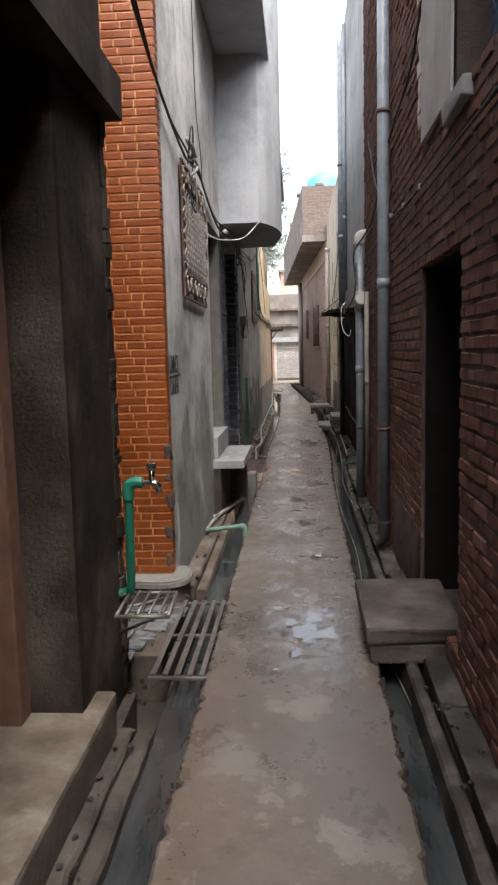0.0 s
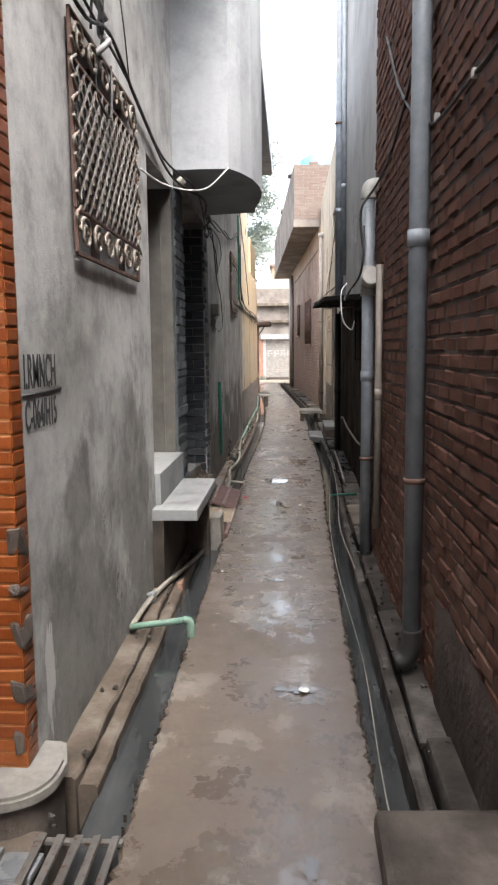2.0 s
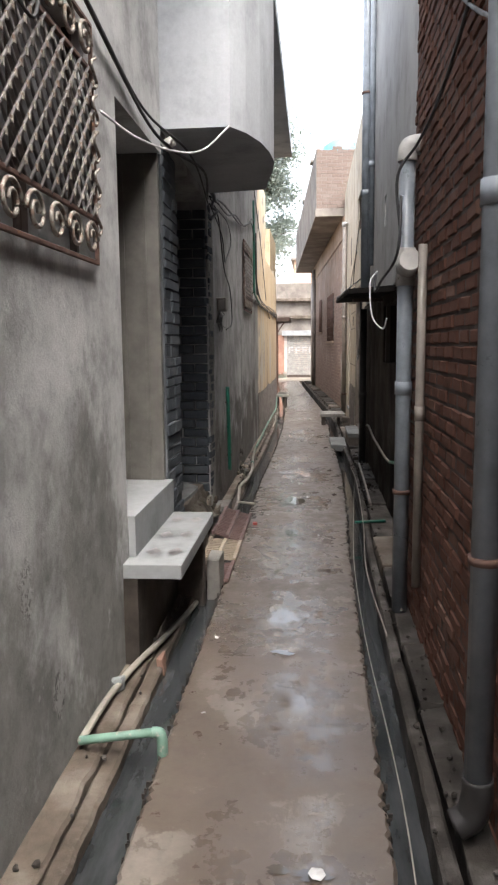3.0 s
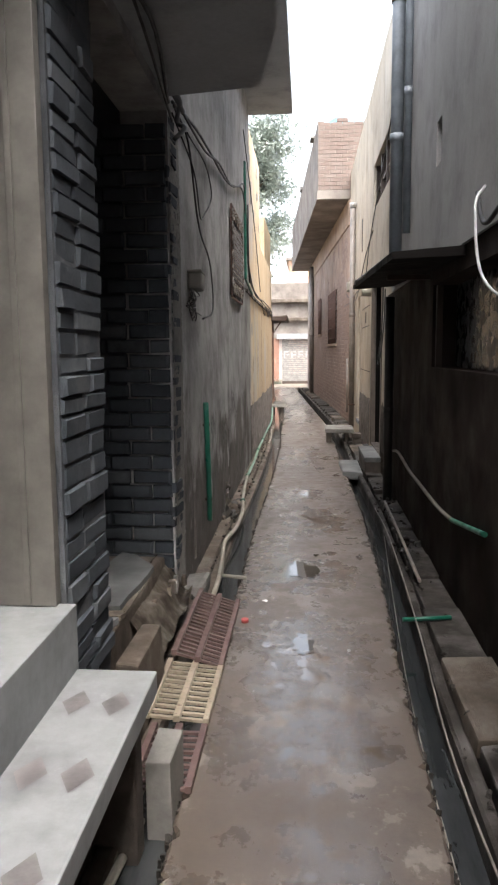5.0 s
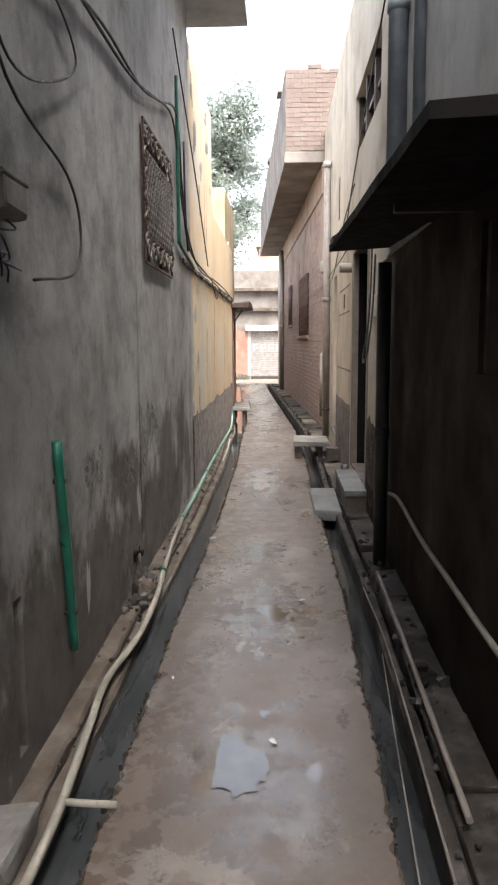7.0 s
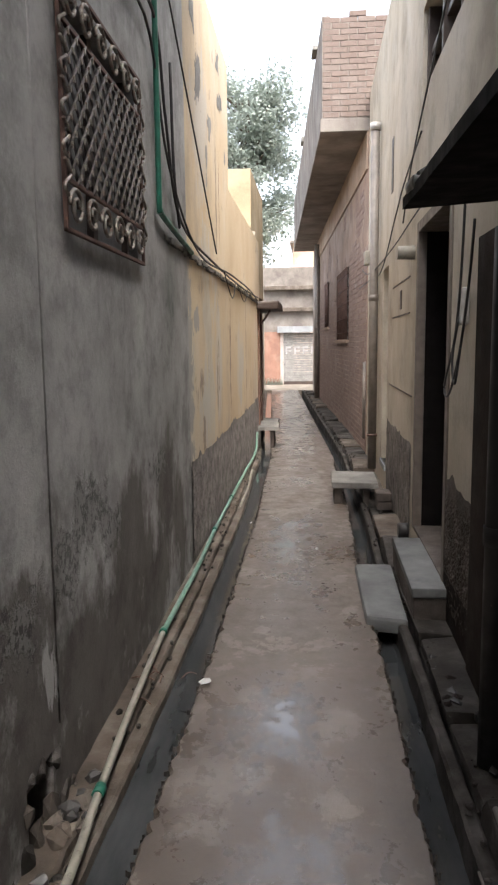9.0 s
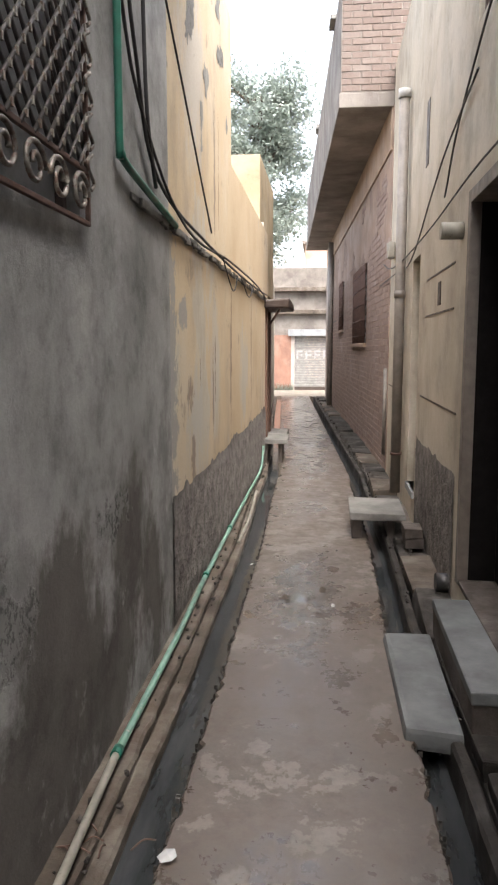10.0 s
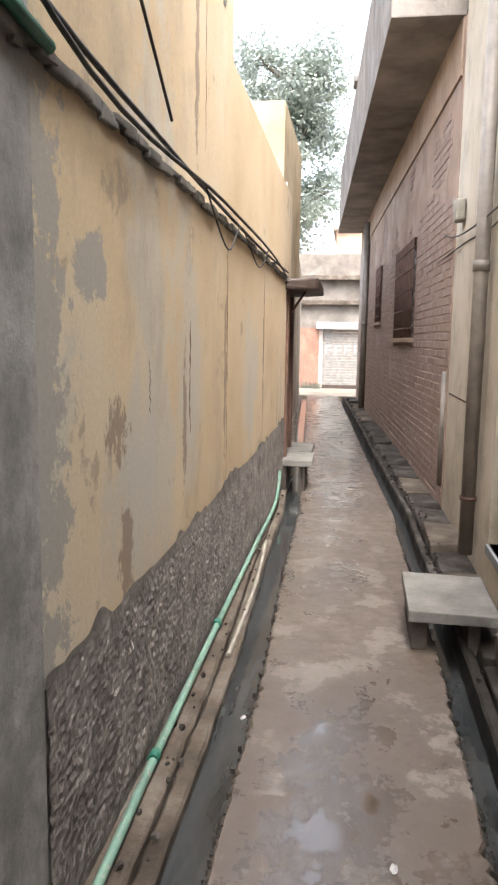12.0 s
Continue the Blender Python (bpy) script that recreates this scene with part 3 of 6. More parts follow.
def puddle(x, y, rx, ry, seed):
    rnd = random.Random(seed)
    bm = bmesh.new()
    ring, n = [], 90
    off = rnd.uniform(0, 50)
    for q in range(n):
        w = 2 * math.pi * q / n
        cx, cy = math.cos(w), math.sin(w)
        s = 1 + 0.7 * noise.noise((cx * 0.9 + off, cy * 0.9, 0)) + 0.5 * noise.noise((cx * 2.2 + off, cy * 2.2, 5)) + 0.16 * noise.noise((cx * 7 + off, cy * 7, 9)) + rnd.uniform(-0.025, 0.025)
        ring.append(bm.verts.new((x + rx * max(s, 0.2) * cx, y + ry * max(s, 0.2) * cy, 0.004)))
    bm.faces.new(ring)
    tagged(part("puddle", bm, "puddle"), "still rain puddle on the concrete lane", "puddle", group="puddles on the lane", kind="structure")


for q, (x, y, rx, ry) in enumerate([(0.13, 3.98, 0.06, 0.14), (0.01, 10.56, 0.095, 0.2), (0.215, 4.3, 0.02, 0.05), (0.11, 10.9, 0.02, 0.03), (0.03, 4.1, 0.03, 0.06), (-0.12, 10.62, 0.02, 0.04), (0.02, 9.3, 0.05, 0.12), (0.1, 5.42, 0.03, 0.02), (0.2, 5.4, 0.05, 0.02), (0.06, 3.7, 0.03, 0.05), (0.05, 6.95, 0.05, 0.03)]):
    puddle(x, y, rx, ry, q + 11)

# ---- walls of the left side ----
DOOR = (6.85, 7.86, 0.7, 2.64)
ENTRY = (8.2, 9.72, -0.2, 2.72)
WIN1 = (5.28, 6.4, 1.88, 2.74)
WIN2 = (12.85, 13.95, 2.0, 2.82)
wall_along_y("wall_left", L, -0.25, 4.64, 7.86, -0.24, 4.9, "grey", "grey cement-plastered wall with damp stains", [DOOR, WIN1])
wall_along_y("wall_left_middle", L, -0.25, 9.72, 15.36, -0.24, 4.52, "grey_far", "grey plastered wall with damp stains", [WIN2, (12.3, 12.52, -0.24, 0.24), (10.4, 10.48, 0.1, 0.64)])
wall_along_y("wall_left_over_entry", L, -0.25, 8.0, 9.72, 2.72, 4.52, "grey_far", "grey plaster over the dark entry")
# rooms added behind the openings, their darkness put into near-black colour
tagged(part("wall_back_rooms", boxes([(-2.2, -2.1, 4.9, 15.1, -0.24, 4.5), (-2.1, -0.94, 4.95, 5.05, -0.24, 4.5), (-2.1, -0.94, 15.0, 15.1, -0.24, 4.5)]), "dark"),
       "added inner walls, coloured near-black for unlit rooms", "wall", kind="structure")
tagged(part("ceiling_rooms", boxes([(-2.2, -0.94, 4.95, 15.1, 4.5, 4.6)]), "dark"), "added ceiling, near-black, that keeps the rooms unlit", "ceiling", kind="structure")
# yellow house
wall_along_y("wall_yellow", L, -0.25, 15.36, 21.5, 0.72, 2.2, "yellow", "peeling yellow limewashed wall")
wall_along_y("wall_yellow_base", L - 0.004, -0.25, 15.36, 21.5, -0.24, 0.72, "gravel", "rough bare base of the yellow wall")


def rough_patch(name, face, y0, y1, z0, z1, step, depth, material, label, top=0.0, side=1):
    """A crust of coarse plaster with real relief and a ragged outline."""
    bm = bmesh.new()
    ny, nz = int((y1 - y0) / step), int((z1 - z0) / step)
    grid = []
    for a in range(ny + 1):
        col = []
        for b in range(nz + 1):
            y, z = y0 + (y1 - y0) * a / ny, z0 + (z1 - z0) * b / nz
            if b == nz:
                z += top * noise.noise((y * 1.3, 0, 7)) + top * 0.5 * noise.noise((y * 6, 3, 7))
            r = math.hypot(2 * a / ny - 1, 2 * b / nz - 1) + 0.9 * noise.noise((y * 5, z * 7, 2)) + 0.5 * noise.noise((y * 17, z * 17, 3))
            edge = min(1.0, 6 * min(b / nz, 1 - b / nz) + 0.15) if top else min(1.0, 3 * (0.95 - r))
            d = 0.5 + 0.25 * noise.noise((y * 14, z * 14, 1)) + 0.7 * noise.noise((y * 52, z * 52, 4))
            v = bm.verts.new((face + side * (0.002 + depth * edge * max(0.0, d)), y, z))
            v.tag = edge <= 0
            col.append(v)
        grid.append(col)
    for a in range(ny):
        for b in range(nz):
            q = (grid[a][b], grid[a + 1][b], grid[a + 1][b + 1], grid[a][b + 1])
            if not any(v.tag for v in q):
                bm.faces.new(q if side > 0 else q[::-1])
    bmesh.ops.delete(bm, geom=[v for v in bm.verts if not v.link_faces], context="VERTS")
    return tagged(part(name, bm, material), label, "wall", kind="structure")


rough_patch("wall_rough_crust", L, 15.36, 21.5, 0.0, 0.74, 0.0105, 0.013, "gravel", "coarse exposed aggregate along the yellow wall's foot", 0.12)
wall_along_y("wall_yellow_upper", L - 0.05, -0.2, 15.36, 18.3, 2.2, 4.45, "yellow", "weathered yellow upper wall")
wall_along_y("wall_yellow_parapet", L - 0.05, -0.2, 18.3, 22.5, 2.2, 3.2, "yellow", "low weathered yellow parapet")
wall_along_y("wall_left_far", L, -0.25, 22.6, END, -0.24, 3.4, "cream", "cream plastered far wall", bent=True)
tagged(part("wall_yellow_house", boxes([(-3.5, -0.95, 23.6, 26.5, 2.5, 4.62)], 0.02), "ochre"), "yellow upper room of a house behind the wall", "house", kind="structure")
# ---- walls of the right side ----
BDOOR = (3.36, 4.33, 0.12, 1.92)
BWIN = (2.6, 3.5, 2.5, 3.7)
brick_wall = wall_along_y("wall_brick", R + 0.012, 0.24, -4.0, 7.75, -0.24, 4.9, "mortar", "dark red brick wall with worn mortar", [BDOOR, BWIN])
SOOTWIN = (9.0, 10.9, 1.35, 1.9)
wall_along_y("wall_sooty", R2, 0.2, 7.75, 13.7, -0.24, 2.035, "soot_and_shade", "sooty plaster wall, its colour darkened for the canopy's shade", [SOOTWIN])
wall_along_y("wall_taupe", R2 - 0.02, 0.25, 7.75, 13.2, 2.035, 6.5, "taupe", "taupe plastered upper wall", [(10.6, 10.78, 2.64, 2.92)])
DB = (14.42, 15.78, 0.2, 2.42)
DC = (17.95, 18.5, 0.3, 2.35)
UWIN = (13.9, 15.75, 3.27, 3.83)
wall_along_y("wall_cream", R3, 0.25, 13.2, 20.9, -0.24, 4.92, "cream", "cream plastered wall with damp base", [DB, DC, UWIN, (13.2, 13.7, -0.24, 2.035)])
pink_wall = wall_along_y("wall_pink_brick", R3 + 0.012, 0.25, 20.9, 34.3, -0.24, 4.5, "mortar_pink", "pale pink brick wall with plaster remains", [(23.4, 25.6, 1.63, 2.9), (27.9, 29.2, 1.95, 3.0)], bent=True)
# added rooms on the right, shade put into their near-black colour
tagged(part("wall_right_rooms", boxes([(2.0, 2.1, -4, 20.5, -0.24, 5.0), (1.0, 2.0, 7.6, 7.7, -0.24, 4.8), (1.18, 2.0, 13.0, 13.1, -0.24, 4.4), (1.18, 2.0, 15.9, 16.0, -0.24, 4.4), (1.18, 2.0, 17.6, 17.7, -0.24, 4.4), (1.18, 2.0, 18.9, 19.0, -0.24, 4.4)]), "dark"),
       "added inner walls, coloured near-black for unlit rooms", "wall", kind="structure")
tagged(part("ceiling_right_rooms", boxes([(1.18, 2.1, -4, 20.5, 4.5, 4.6)]), "dark"), "added ceiling, near-black, that keeps the rooms unlit", "ceiling", kind="structure")
# behind the start
tagged(part("wall_behind", boxes([(-3.0, 3.0, -4.3, -4.0, -0.24, 4.6)]), "grey_far"), "plain wall closing the lane", "wall", kind="structure")
wall_along_y("wall_left_start", L - 0.02, -0.25, -4.0, 1.9, -0.24, 5.2, "grey_far", "dark stained concrete wall")
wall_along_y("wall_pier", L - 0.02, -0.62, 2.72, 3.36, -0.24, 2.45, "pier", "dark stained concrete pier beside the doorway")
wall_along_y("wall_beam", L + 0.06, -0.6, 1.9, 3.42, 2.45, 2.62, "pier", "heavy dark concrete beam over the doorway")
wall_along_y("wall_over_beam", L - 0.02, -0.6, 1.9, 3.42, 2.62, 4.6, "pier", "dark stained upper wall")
# added room walls, near-black to look unlit
tagged(part("wall_start_room", boxes([(-2.4, -2.3, 0, 3.4, -0.24, 2.6), (-2.3, -1.35, 3.3, 3.36, -0.24, 2.6), (-2.3, -0.95, 1.8, 1.9, -0.24, 2.6)]), "dark"), "added inner walls, coloured near-black for unlit rooms", "wall", kind="structure")
tagged(part("floor_platform", boxes([(-2.3, -0.63, 1.5, 2.9, -0.24, 0.18)], 0.02, 0.01), "ledge"), "worn concrete doorstep platform", "floor", kind="structure")
tagged(part("floor_step", boxes([(-1.3, -0.66, 2.9, 3.36, -0.24, -0.05)], 0.01, 0.01), "soil"), "wet broken floor", "floor", kind="structure")
recess = tagged(part("wall_recess", boxes([(-1.36, -1.165, 3.36, 4.62, -0.24, 5.0)]), "tile_joint"), "recessed wall clad in orange brick tiles", "wall", kind="structure")
tagged(part("floor_recess", boxes([(-1.16, -0.6, 3.66, 4.44, -0.24, 0.0)], 0.01), "ledge"), "grey concrete floor of the recess", "floor", kind="structure")


for q in range(18):
    x0, y0 = -1.12 + 0.13 * (q % 3) + 0.035 * (q // 3), 3.62 + 0.125 * (q // 3) - 0.02 * (q % 3)
    tagged(part("floor_tile", boxes([(x0, x0 + 0.118, y0, y0 + 0.112, 0.001, 0.018 + random.uniform(-0.004, 0.004))], 0.005, 0.006), "paver"), "small wet blue-grey paving tile of the recess", "floor tile", "paving tiles of the recess", "structure")

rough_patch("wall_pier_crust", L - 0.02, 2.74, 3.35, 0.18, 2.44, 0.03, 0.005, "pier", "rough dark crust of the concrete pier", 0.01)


rnd = random.Random(77)
bm = bmesh.new()
z = 0.0
while z < 2.42:
    n = rnd.uniform(0.03, 0.1)
    t = rnd.uniform(0.006, 0.022)
    box(bm, L - 0.06, L - 0.02 + t, 3.3, 3.36 + rnd.uniform(0.002, 0.02), z, z + n, bevel=0.004, jitter=0.006)
    z += n * rnd.uniform(0.8, 1.15)
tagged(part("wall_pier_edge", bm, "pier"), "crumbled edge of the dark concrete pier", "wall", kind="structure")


def left_jamb():
    d = thing("door_frame", (-0.95, 2.2, 0.18), "brown wooden door frame of a dark doorway", "door frame")
    part("post", boxes([(-0.98, -0.9, 2.62, 2.72, 0.18, 2.45)], 0.008), "wood_red", d)
    part("post", boxes([(-0.98, -0.9, 1.9, 2.0, 0.18, 2.45)], 0.008), "wood_red", d)
    part("door_leaf", boxes([(-1.02, -0.985, 2.0, 2.62, 0.2, 2.4)], 0.004), "wood_dark", d, "dark closed wooden leaf")


left_jamb()


def tiled_column():
    col = thing("column", (-0.87, 4.59, 0.05), "square column clad in glossy orange brick-pattern tiles", "column")
    part("core", boxes([(-1.2, -0.691, 4.542, 4.64, 0.12, 5.0)]), "tile_joint", col)
    rim = [(-1.15, 4.72), (-1.15, 4.4)] + [(-0.75 + 0.17 * math.sin(w), 4.53 - 0.17 * math.cos(w)) for w in (k * math.pi / 16 for k in range(9))] + [(-0.58, 4.6), (-0.62, 4.72)]
    for name, grow, z0, z1, m, lab in (("base_slab", 0.0, 0.105, 0.145, "slab", "rounded pale marble base slab"), ("footing", -0.02, -0.22, 0.104, "block", "rough dark cement footing")):
        bm = bmesh.new()
        lo = [bm.verts.new((x + (grow if x > -1 else 0), y - (grow if y < 4.7 else 0), z0)) for x, y in rim]
        hi = [bm.verts.new((v.co.x, v.co.y, z1)) for v in lo]
        n = len(rim)
        for q in range(n):
            bm.faces.new((lo[q], lo[(q + 1) % n], hi[(q + 1) % n], hi[q]))
        bm.faces.new(lo[::-1])
        bm.faces.new(hi)
        bmesh.ops.recalc_face_normals(bm, faces=bm.faces)
        bmesh.ops.bevel(bm, geom=[e for e in bm.edges if abs(e.verts[0].co.z - z1) < 1e-5 and abs(e.verts[1].co.z - z1) < 1e-5], offset=0.012, segments=2, affect="EDGES")
        part(name, bm, m, col, lab)
    chips = [(-0.72, -0.683, 4.534, 4.6, z0, z1) for z0, z1 in ((0.2, 0.28), (0.36, 0.44), (0.55, 0.64), (0.72, 0.76), (0.84, 0.93))]
    part("damage", boxes(chips, 0.012, 0.014), "block", col, "chipped bare cement patches")
    return col


column = tiled_column()
tile_rows_front, tile_rows_side, tile_rows_back = [], [], []
zt, row = 0.15, 0
TH = 0.0468
while zt < 4.9:
    # a course of long tiles, shifted by half at every other turn, then one of short and long
    widths = ([0.09, 0.18, 0.21], [0.07, 0.11, 0.07, 0.11, 0.12], [0.17, 0.18, 0.13], [0.11, 0.07, 0.11, 0.07, 0.12])[row % 4]
    x = -1.165
    for w in widths:
        tile_rows_front.append(((x + w / 2, 4.5405, zt + TH / 2), (0.006, w - 0.008, TH - 0.008), math.pi / 2))
        x += w
    tile_rows_side.append(((-0.6885, 4.59, zt + TH / 2), (0.006, 0.09, TH - 0.008), math.pi))
    y = 3.37 - (0.085 if row % 4 == 0 else 0)
    while y < 4.5:
        w = 0.085 if row % 2 and int((y - 3.3) / 0.08) % 3 == 0 else 0.17
        tile_rows_back.append(((-1.1635, y + w / 2, zt + TH / 2), (0.006, w - 0.008, TH - 0.008), math.pi))
        y += w
    zt += TH
    row += 1


def grille(y0, y1, z0, z1, label):
    """A wrought-iron window guard: frame, diagonal lattice and bands of scrolls above and below."""
    x = L + 0.022
    g = thing("window_grille", (L, (y0 + y1) / 2, z0), label, "window grille", "window grilles")
    band = 0.17
    for a, b in (((y0, z0), (y0, z1)), ((y1, z0), (y1, z1)), ((y0, z0), (y1, z0)), ((y0, z1), (y1, z1)), ((y0, z0 + band), (y1, z0 + band)), ((y0, z1 - band), (y1, z1 - band))):
        part("frame_bar", boxes([(x - 0.008, x + 0.008, min(a[0], b[0]) - 0.008, max(a[0], b[0]) + 0.008, min(a[1], b[1]) - 0.008, max(a[1], b[1]) + 0.008)], 0.003), "rust", g)
    za, zb = z0 + band, z1 - band
    h = zb - za
    step = 0.092
    for sgn in (1, -1):
        q = y0 - h
        while q < y1 + h:
            pts = []
            for z in (za, zb):
                pts.append((q + (z - za) if sgn > 0 else q + h - (z - za), z))
            (ya, z_a), (yb, z_b) = pts
            lo, hi = y0, y1
            # clip the bar to the frame
            t0, t1 = 0.0, 1.0
            dy = yb - ya
            ta, tb = (lo - ya) / dy, (hi - ya) / dy
            t0, t1 = max(t0, min(ta, tb)), min(t1, max(ta, tb))
            if t1 - t0 > 0.05:
                p = [(x + 0.006 * sgn, ya + dy * t, z_a + (z_b - z_a) * t) for t in (t0, t1)]
                part("lattice_bar", tube_bm(p, 0.0065, 5, False), "lattice", g)
            q += step
    studs = bmesh.new()
    rnd = random.Random(4)
    for a in range(-12, 30):
        for b in range(-12, 30):
            q1, q2 = y0 - h + a * step, y0 - h + b * step
            z = za + (q2 + h - q1) / 2
            y = q1 + (z - za)
            if y0 + 0.01 < y < y1 - 0.01 and za + 0.01 < z < zb - 0.01:
                box(studs, x + 0.008, x + 0.016, y - 0.006, y + 0.006, z - 0.011, z + 0.011)
    tagged(part("studs", studs, "scroll", g, "pale flaking studs"), kind="stuff")
    n = 6
    for zc in (z0 + band / 2, z1 - band / 2):
        for q in range(n):
            yc = y0 + (q + 0.5) * (y1 - y0) / n
            w = (y1 - y0) / n * 0.42
            s = 1 if q % 2 else -1
            pts = [(x + 0.01, yc + s * w * (1 - t * 0.75) * math.cos(t * 9.5), zc + 0.068 * (1 - t * 0.7) * math.sin(t * 9.5)) for t in [k / 14 for k in range(15)]]
            part("scroll", tube_bm(pts, 0.0085, 6, True, 2), "scroll", g, "cream-flaked iron scroll")
    for zc in [z0 + band + h * k / 4 for k in range(5)]:
        for yy, s in ((y0, -1), (y1, 1)):
            pts = [(x + 0.012, yy + s * 0.035 * math.sin(t * 7), zc + 0.06 * (t - 0.5) * 2) for t in [k / 8 for k in range(9)]]
            part("scroll", tube_bm(pts, 0.007, 6, True, 2), "scroll", g)
    w = thing("window", (L - 0.15, (y0 + y1) / 2, z0), "dark shut window behind an iron grille", "window", kind="structure")
    part("pane", boxes([(L - 0.09, L - 0.075, y0 + 0.021, y1 - 0.021, z0 + 0.021, z1 - 0.021)]), "shutter_board", w)
    part("frame", boxes([(L - 0.075, L - 0.045, y0, y0 + 0.05, z0, z1), (L - 0.075, L - 0.045, y1 - 0.05, y1, z0, z1), (L - 0.075, L - 0.045, (y0 + y1) / 2 - 0.03, (y0 + y1) / 2 + 0.03, z0, z1)], 0.004), "wood_dark", w)
    return g


grille(5.26, 6.42, 1.86, 2.76, "rusty wrought-iron window grille with scrolls, fixed on grey plaster")
grille(12.83, 13.97, 1.98, 2.84, "rusty lattice window grille with flaking scrolls on grey plaster")


def steps_left():
    s = thing("door_step", (-0.66, 7.3, 0.0), "white marble-tiled steps cantilevered over the gutter", "steps")
    part("upper_step", boxes([(-1.7, -0.655, 6.86, 7.85, 0.505, 0.712)], 0.004), "marble", s)
    slab = part("lower_slab", boxes([(-0.69, -0.41, 6.73, 7.84, 0.44, 0.51)], 0.006), "marble", s, "pale marble-tiled slab with brown prints")
    for y in (6.95, 7.28, 7.62):
        bm = bmesh.new()
        for dx in (-0.06, 0.05):
            q = [bm.verts.new((-0.53 + dx + a * 0.04, y + b * 0.07, 0.514)) for a, b in ((-1, 0), (0, -1), (1, 0), (0, 1))]
            bm.faces.new(q)
        part("printed_diamond", bm, "inlay", slab)
    part("support", boxes([(-0.68, -0.46, 7.74, 7.83, -0.1, 0.44)], 0.01), "block", s, "dark stained support")
    part("support", boxes([(-0.69, -0.62, 6.73, 7.74, -0.2, 0.44)], 0.004), "soil", s, "dark wet backing")


steps_left()


def sheet_door():
    d = thing("door_1", (L - 0.12, 7.8, 0.712), "beige-grey sheet metal door standing open inwards", "door", kind="structure")
    part("leaf", boxes([(-1.62, -0.705, 7.815, 7.858, 0.714, 2.638)], 0.003), "door_grey", d)
    for x in (-1.25, -1.06, -0.93, -0.8):
        part("rib", boxes([(x, x + 0.02, 7.806, 7.816, 0.72, 2.63)], 0.003), "door_grey", d)
    part("frame", boxes([(L - 0.1, L - 0.03, 6.852, 6.9, 0.714, 2.638)], 0.004), "door_grey", d)
    # lintel added in near-black for the shade over the doorway
    part("soffit", boxes([(-1.6, L - 0.25, 6.85, 7.815, 2.64, 2.7)], 0.004), "dark", d, "added lintel over the doorway, near-black for its shade")
    for z in (1.0, 1.5, 1.95, 2.2):
        part("bolt", tube_bm([(L - 0.03, 6.876, z), (L - 0.02, 6.876, z)], 0.012, 8, False), "chrome", d)


sheet_door()


def entry():
    """The dark entry with its slate-brick jambs and broken threshold."""
    e = tagged(part("wall_entry", boxes([(-2.1, -0.95, 9.72, 9.9, -0.24, 4.4), (-2.1, L - 0.006, 7.88, 8.34, -0.24, 2.7)]), "mortar_slate"), "brick side walls of the dark entry", "wall", kind="structure")
    return e


entry_wall = entry()
tagged(part("floor_entry", boxes([(-2.1, -0.74, 8.345, 9.7, -0.24, 0.33)], 0.02, 0.02), "ledge"), "broken cement floor of the entry", "floor", kind="structure")


def broken_stone(name, rim, z, thick, material, label, category, group="", tilt=0.0):
    """A flat broken piece with an uneven outline; rim gives its corners in plan."""
    rnd = random.Random(len(rim) * 7 + int(abs(rim[0][0]) * 1000))
    bm = bmesh.new()
    n = len(rim)
    line = []
    for q in range(n):
        (xa, ya), (xb, yb) = rim[q], rim[(q + 1) % n]
        for s in range(4):
            f = s / 4
            j = 0.008 if s else 0.0
            line.append((xa + (xb - xa) * f + rnd.uniform(-j, j), ya + (yb - ya) * f + rnd.uniform(-j, j)))
    lo = [bm.verts.new((x, y, z + tilt * (x - rim[0][0]))) for x, y in line]
    hi = [bm.verts.new((v.co.x, v.co.y, v.co.z + thick)) for v in lo]
    m = len(line)
    for q in range(m):
        bm.faces.new((lo[q], lo[(q + 1) % m], hi[(q + 1) % m], hi[q]))
    bm.faces.new(lo[::-1])
    bm.faces.new(hi)
    bmesh.ops.recalc_face_normals(bm, faces=bm.faces)
    return tagged(part(name, bm, material), label, category, group)


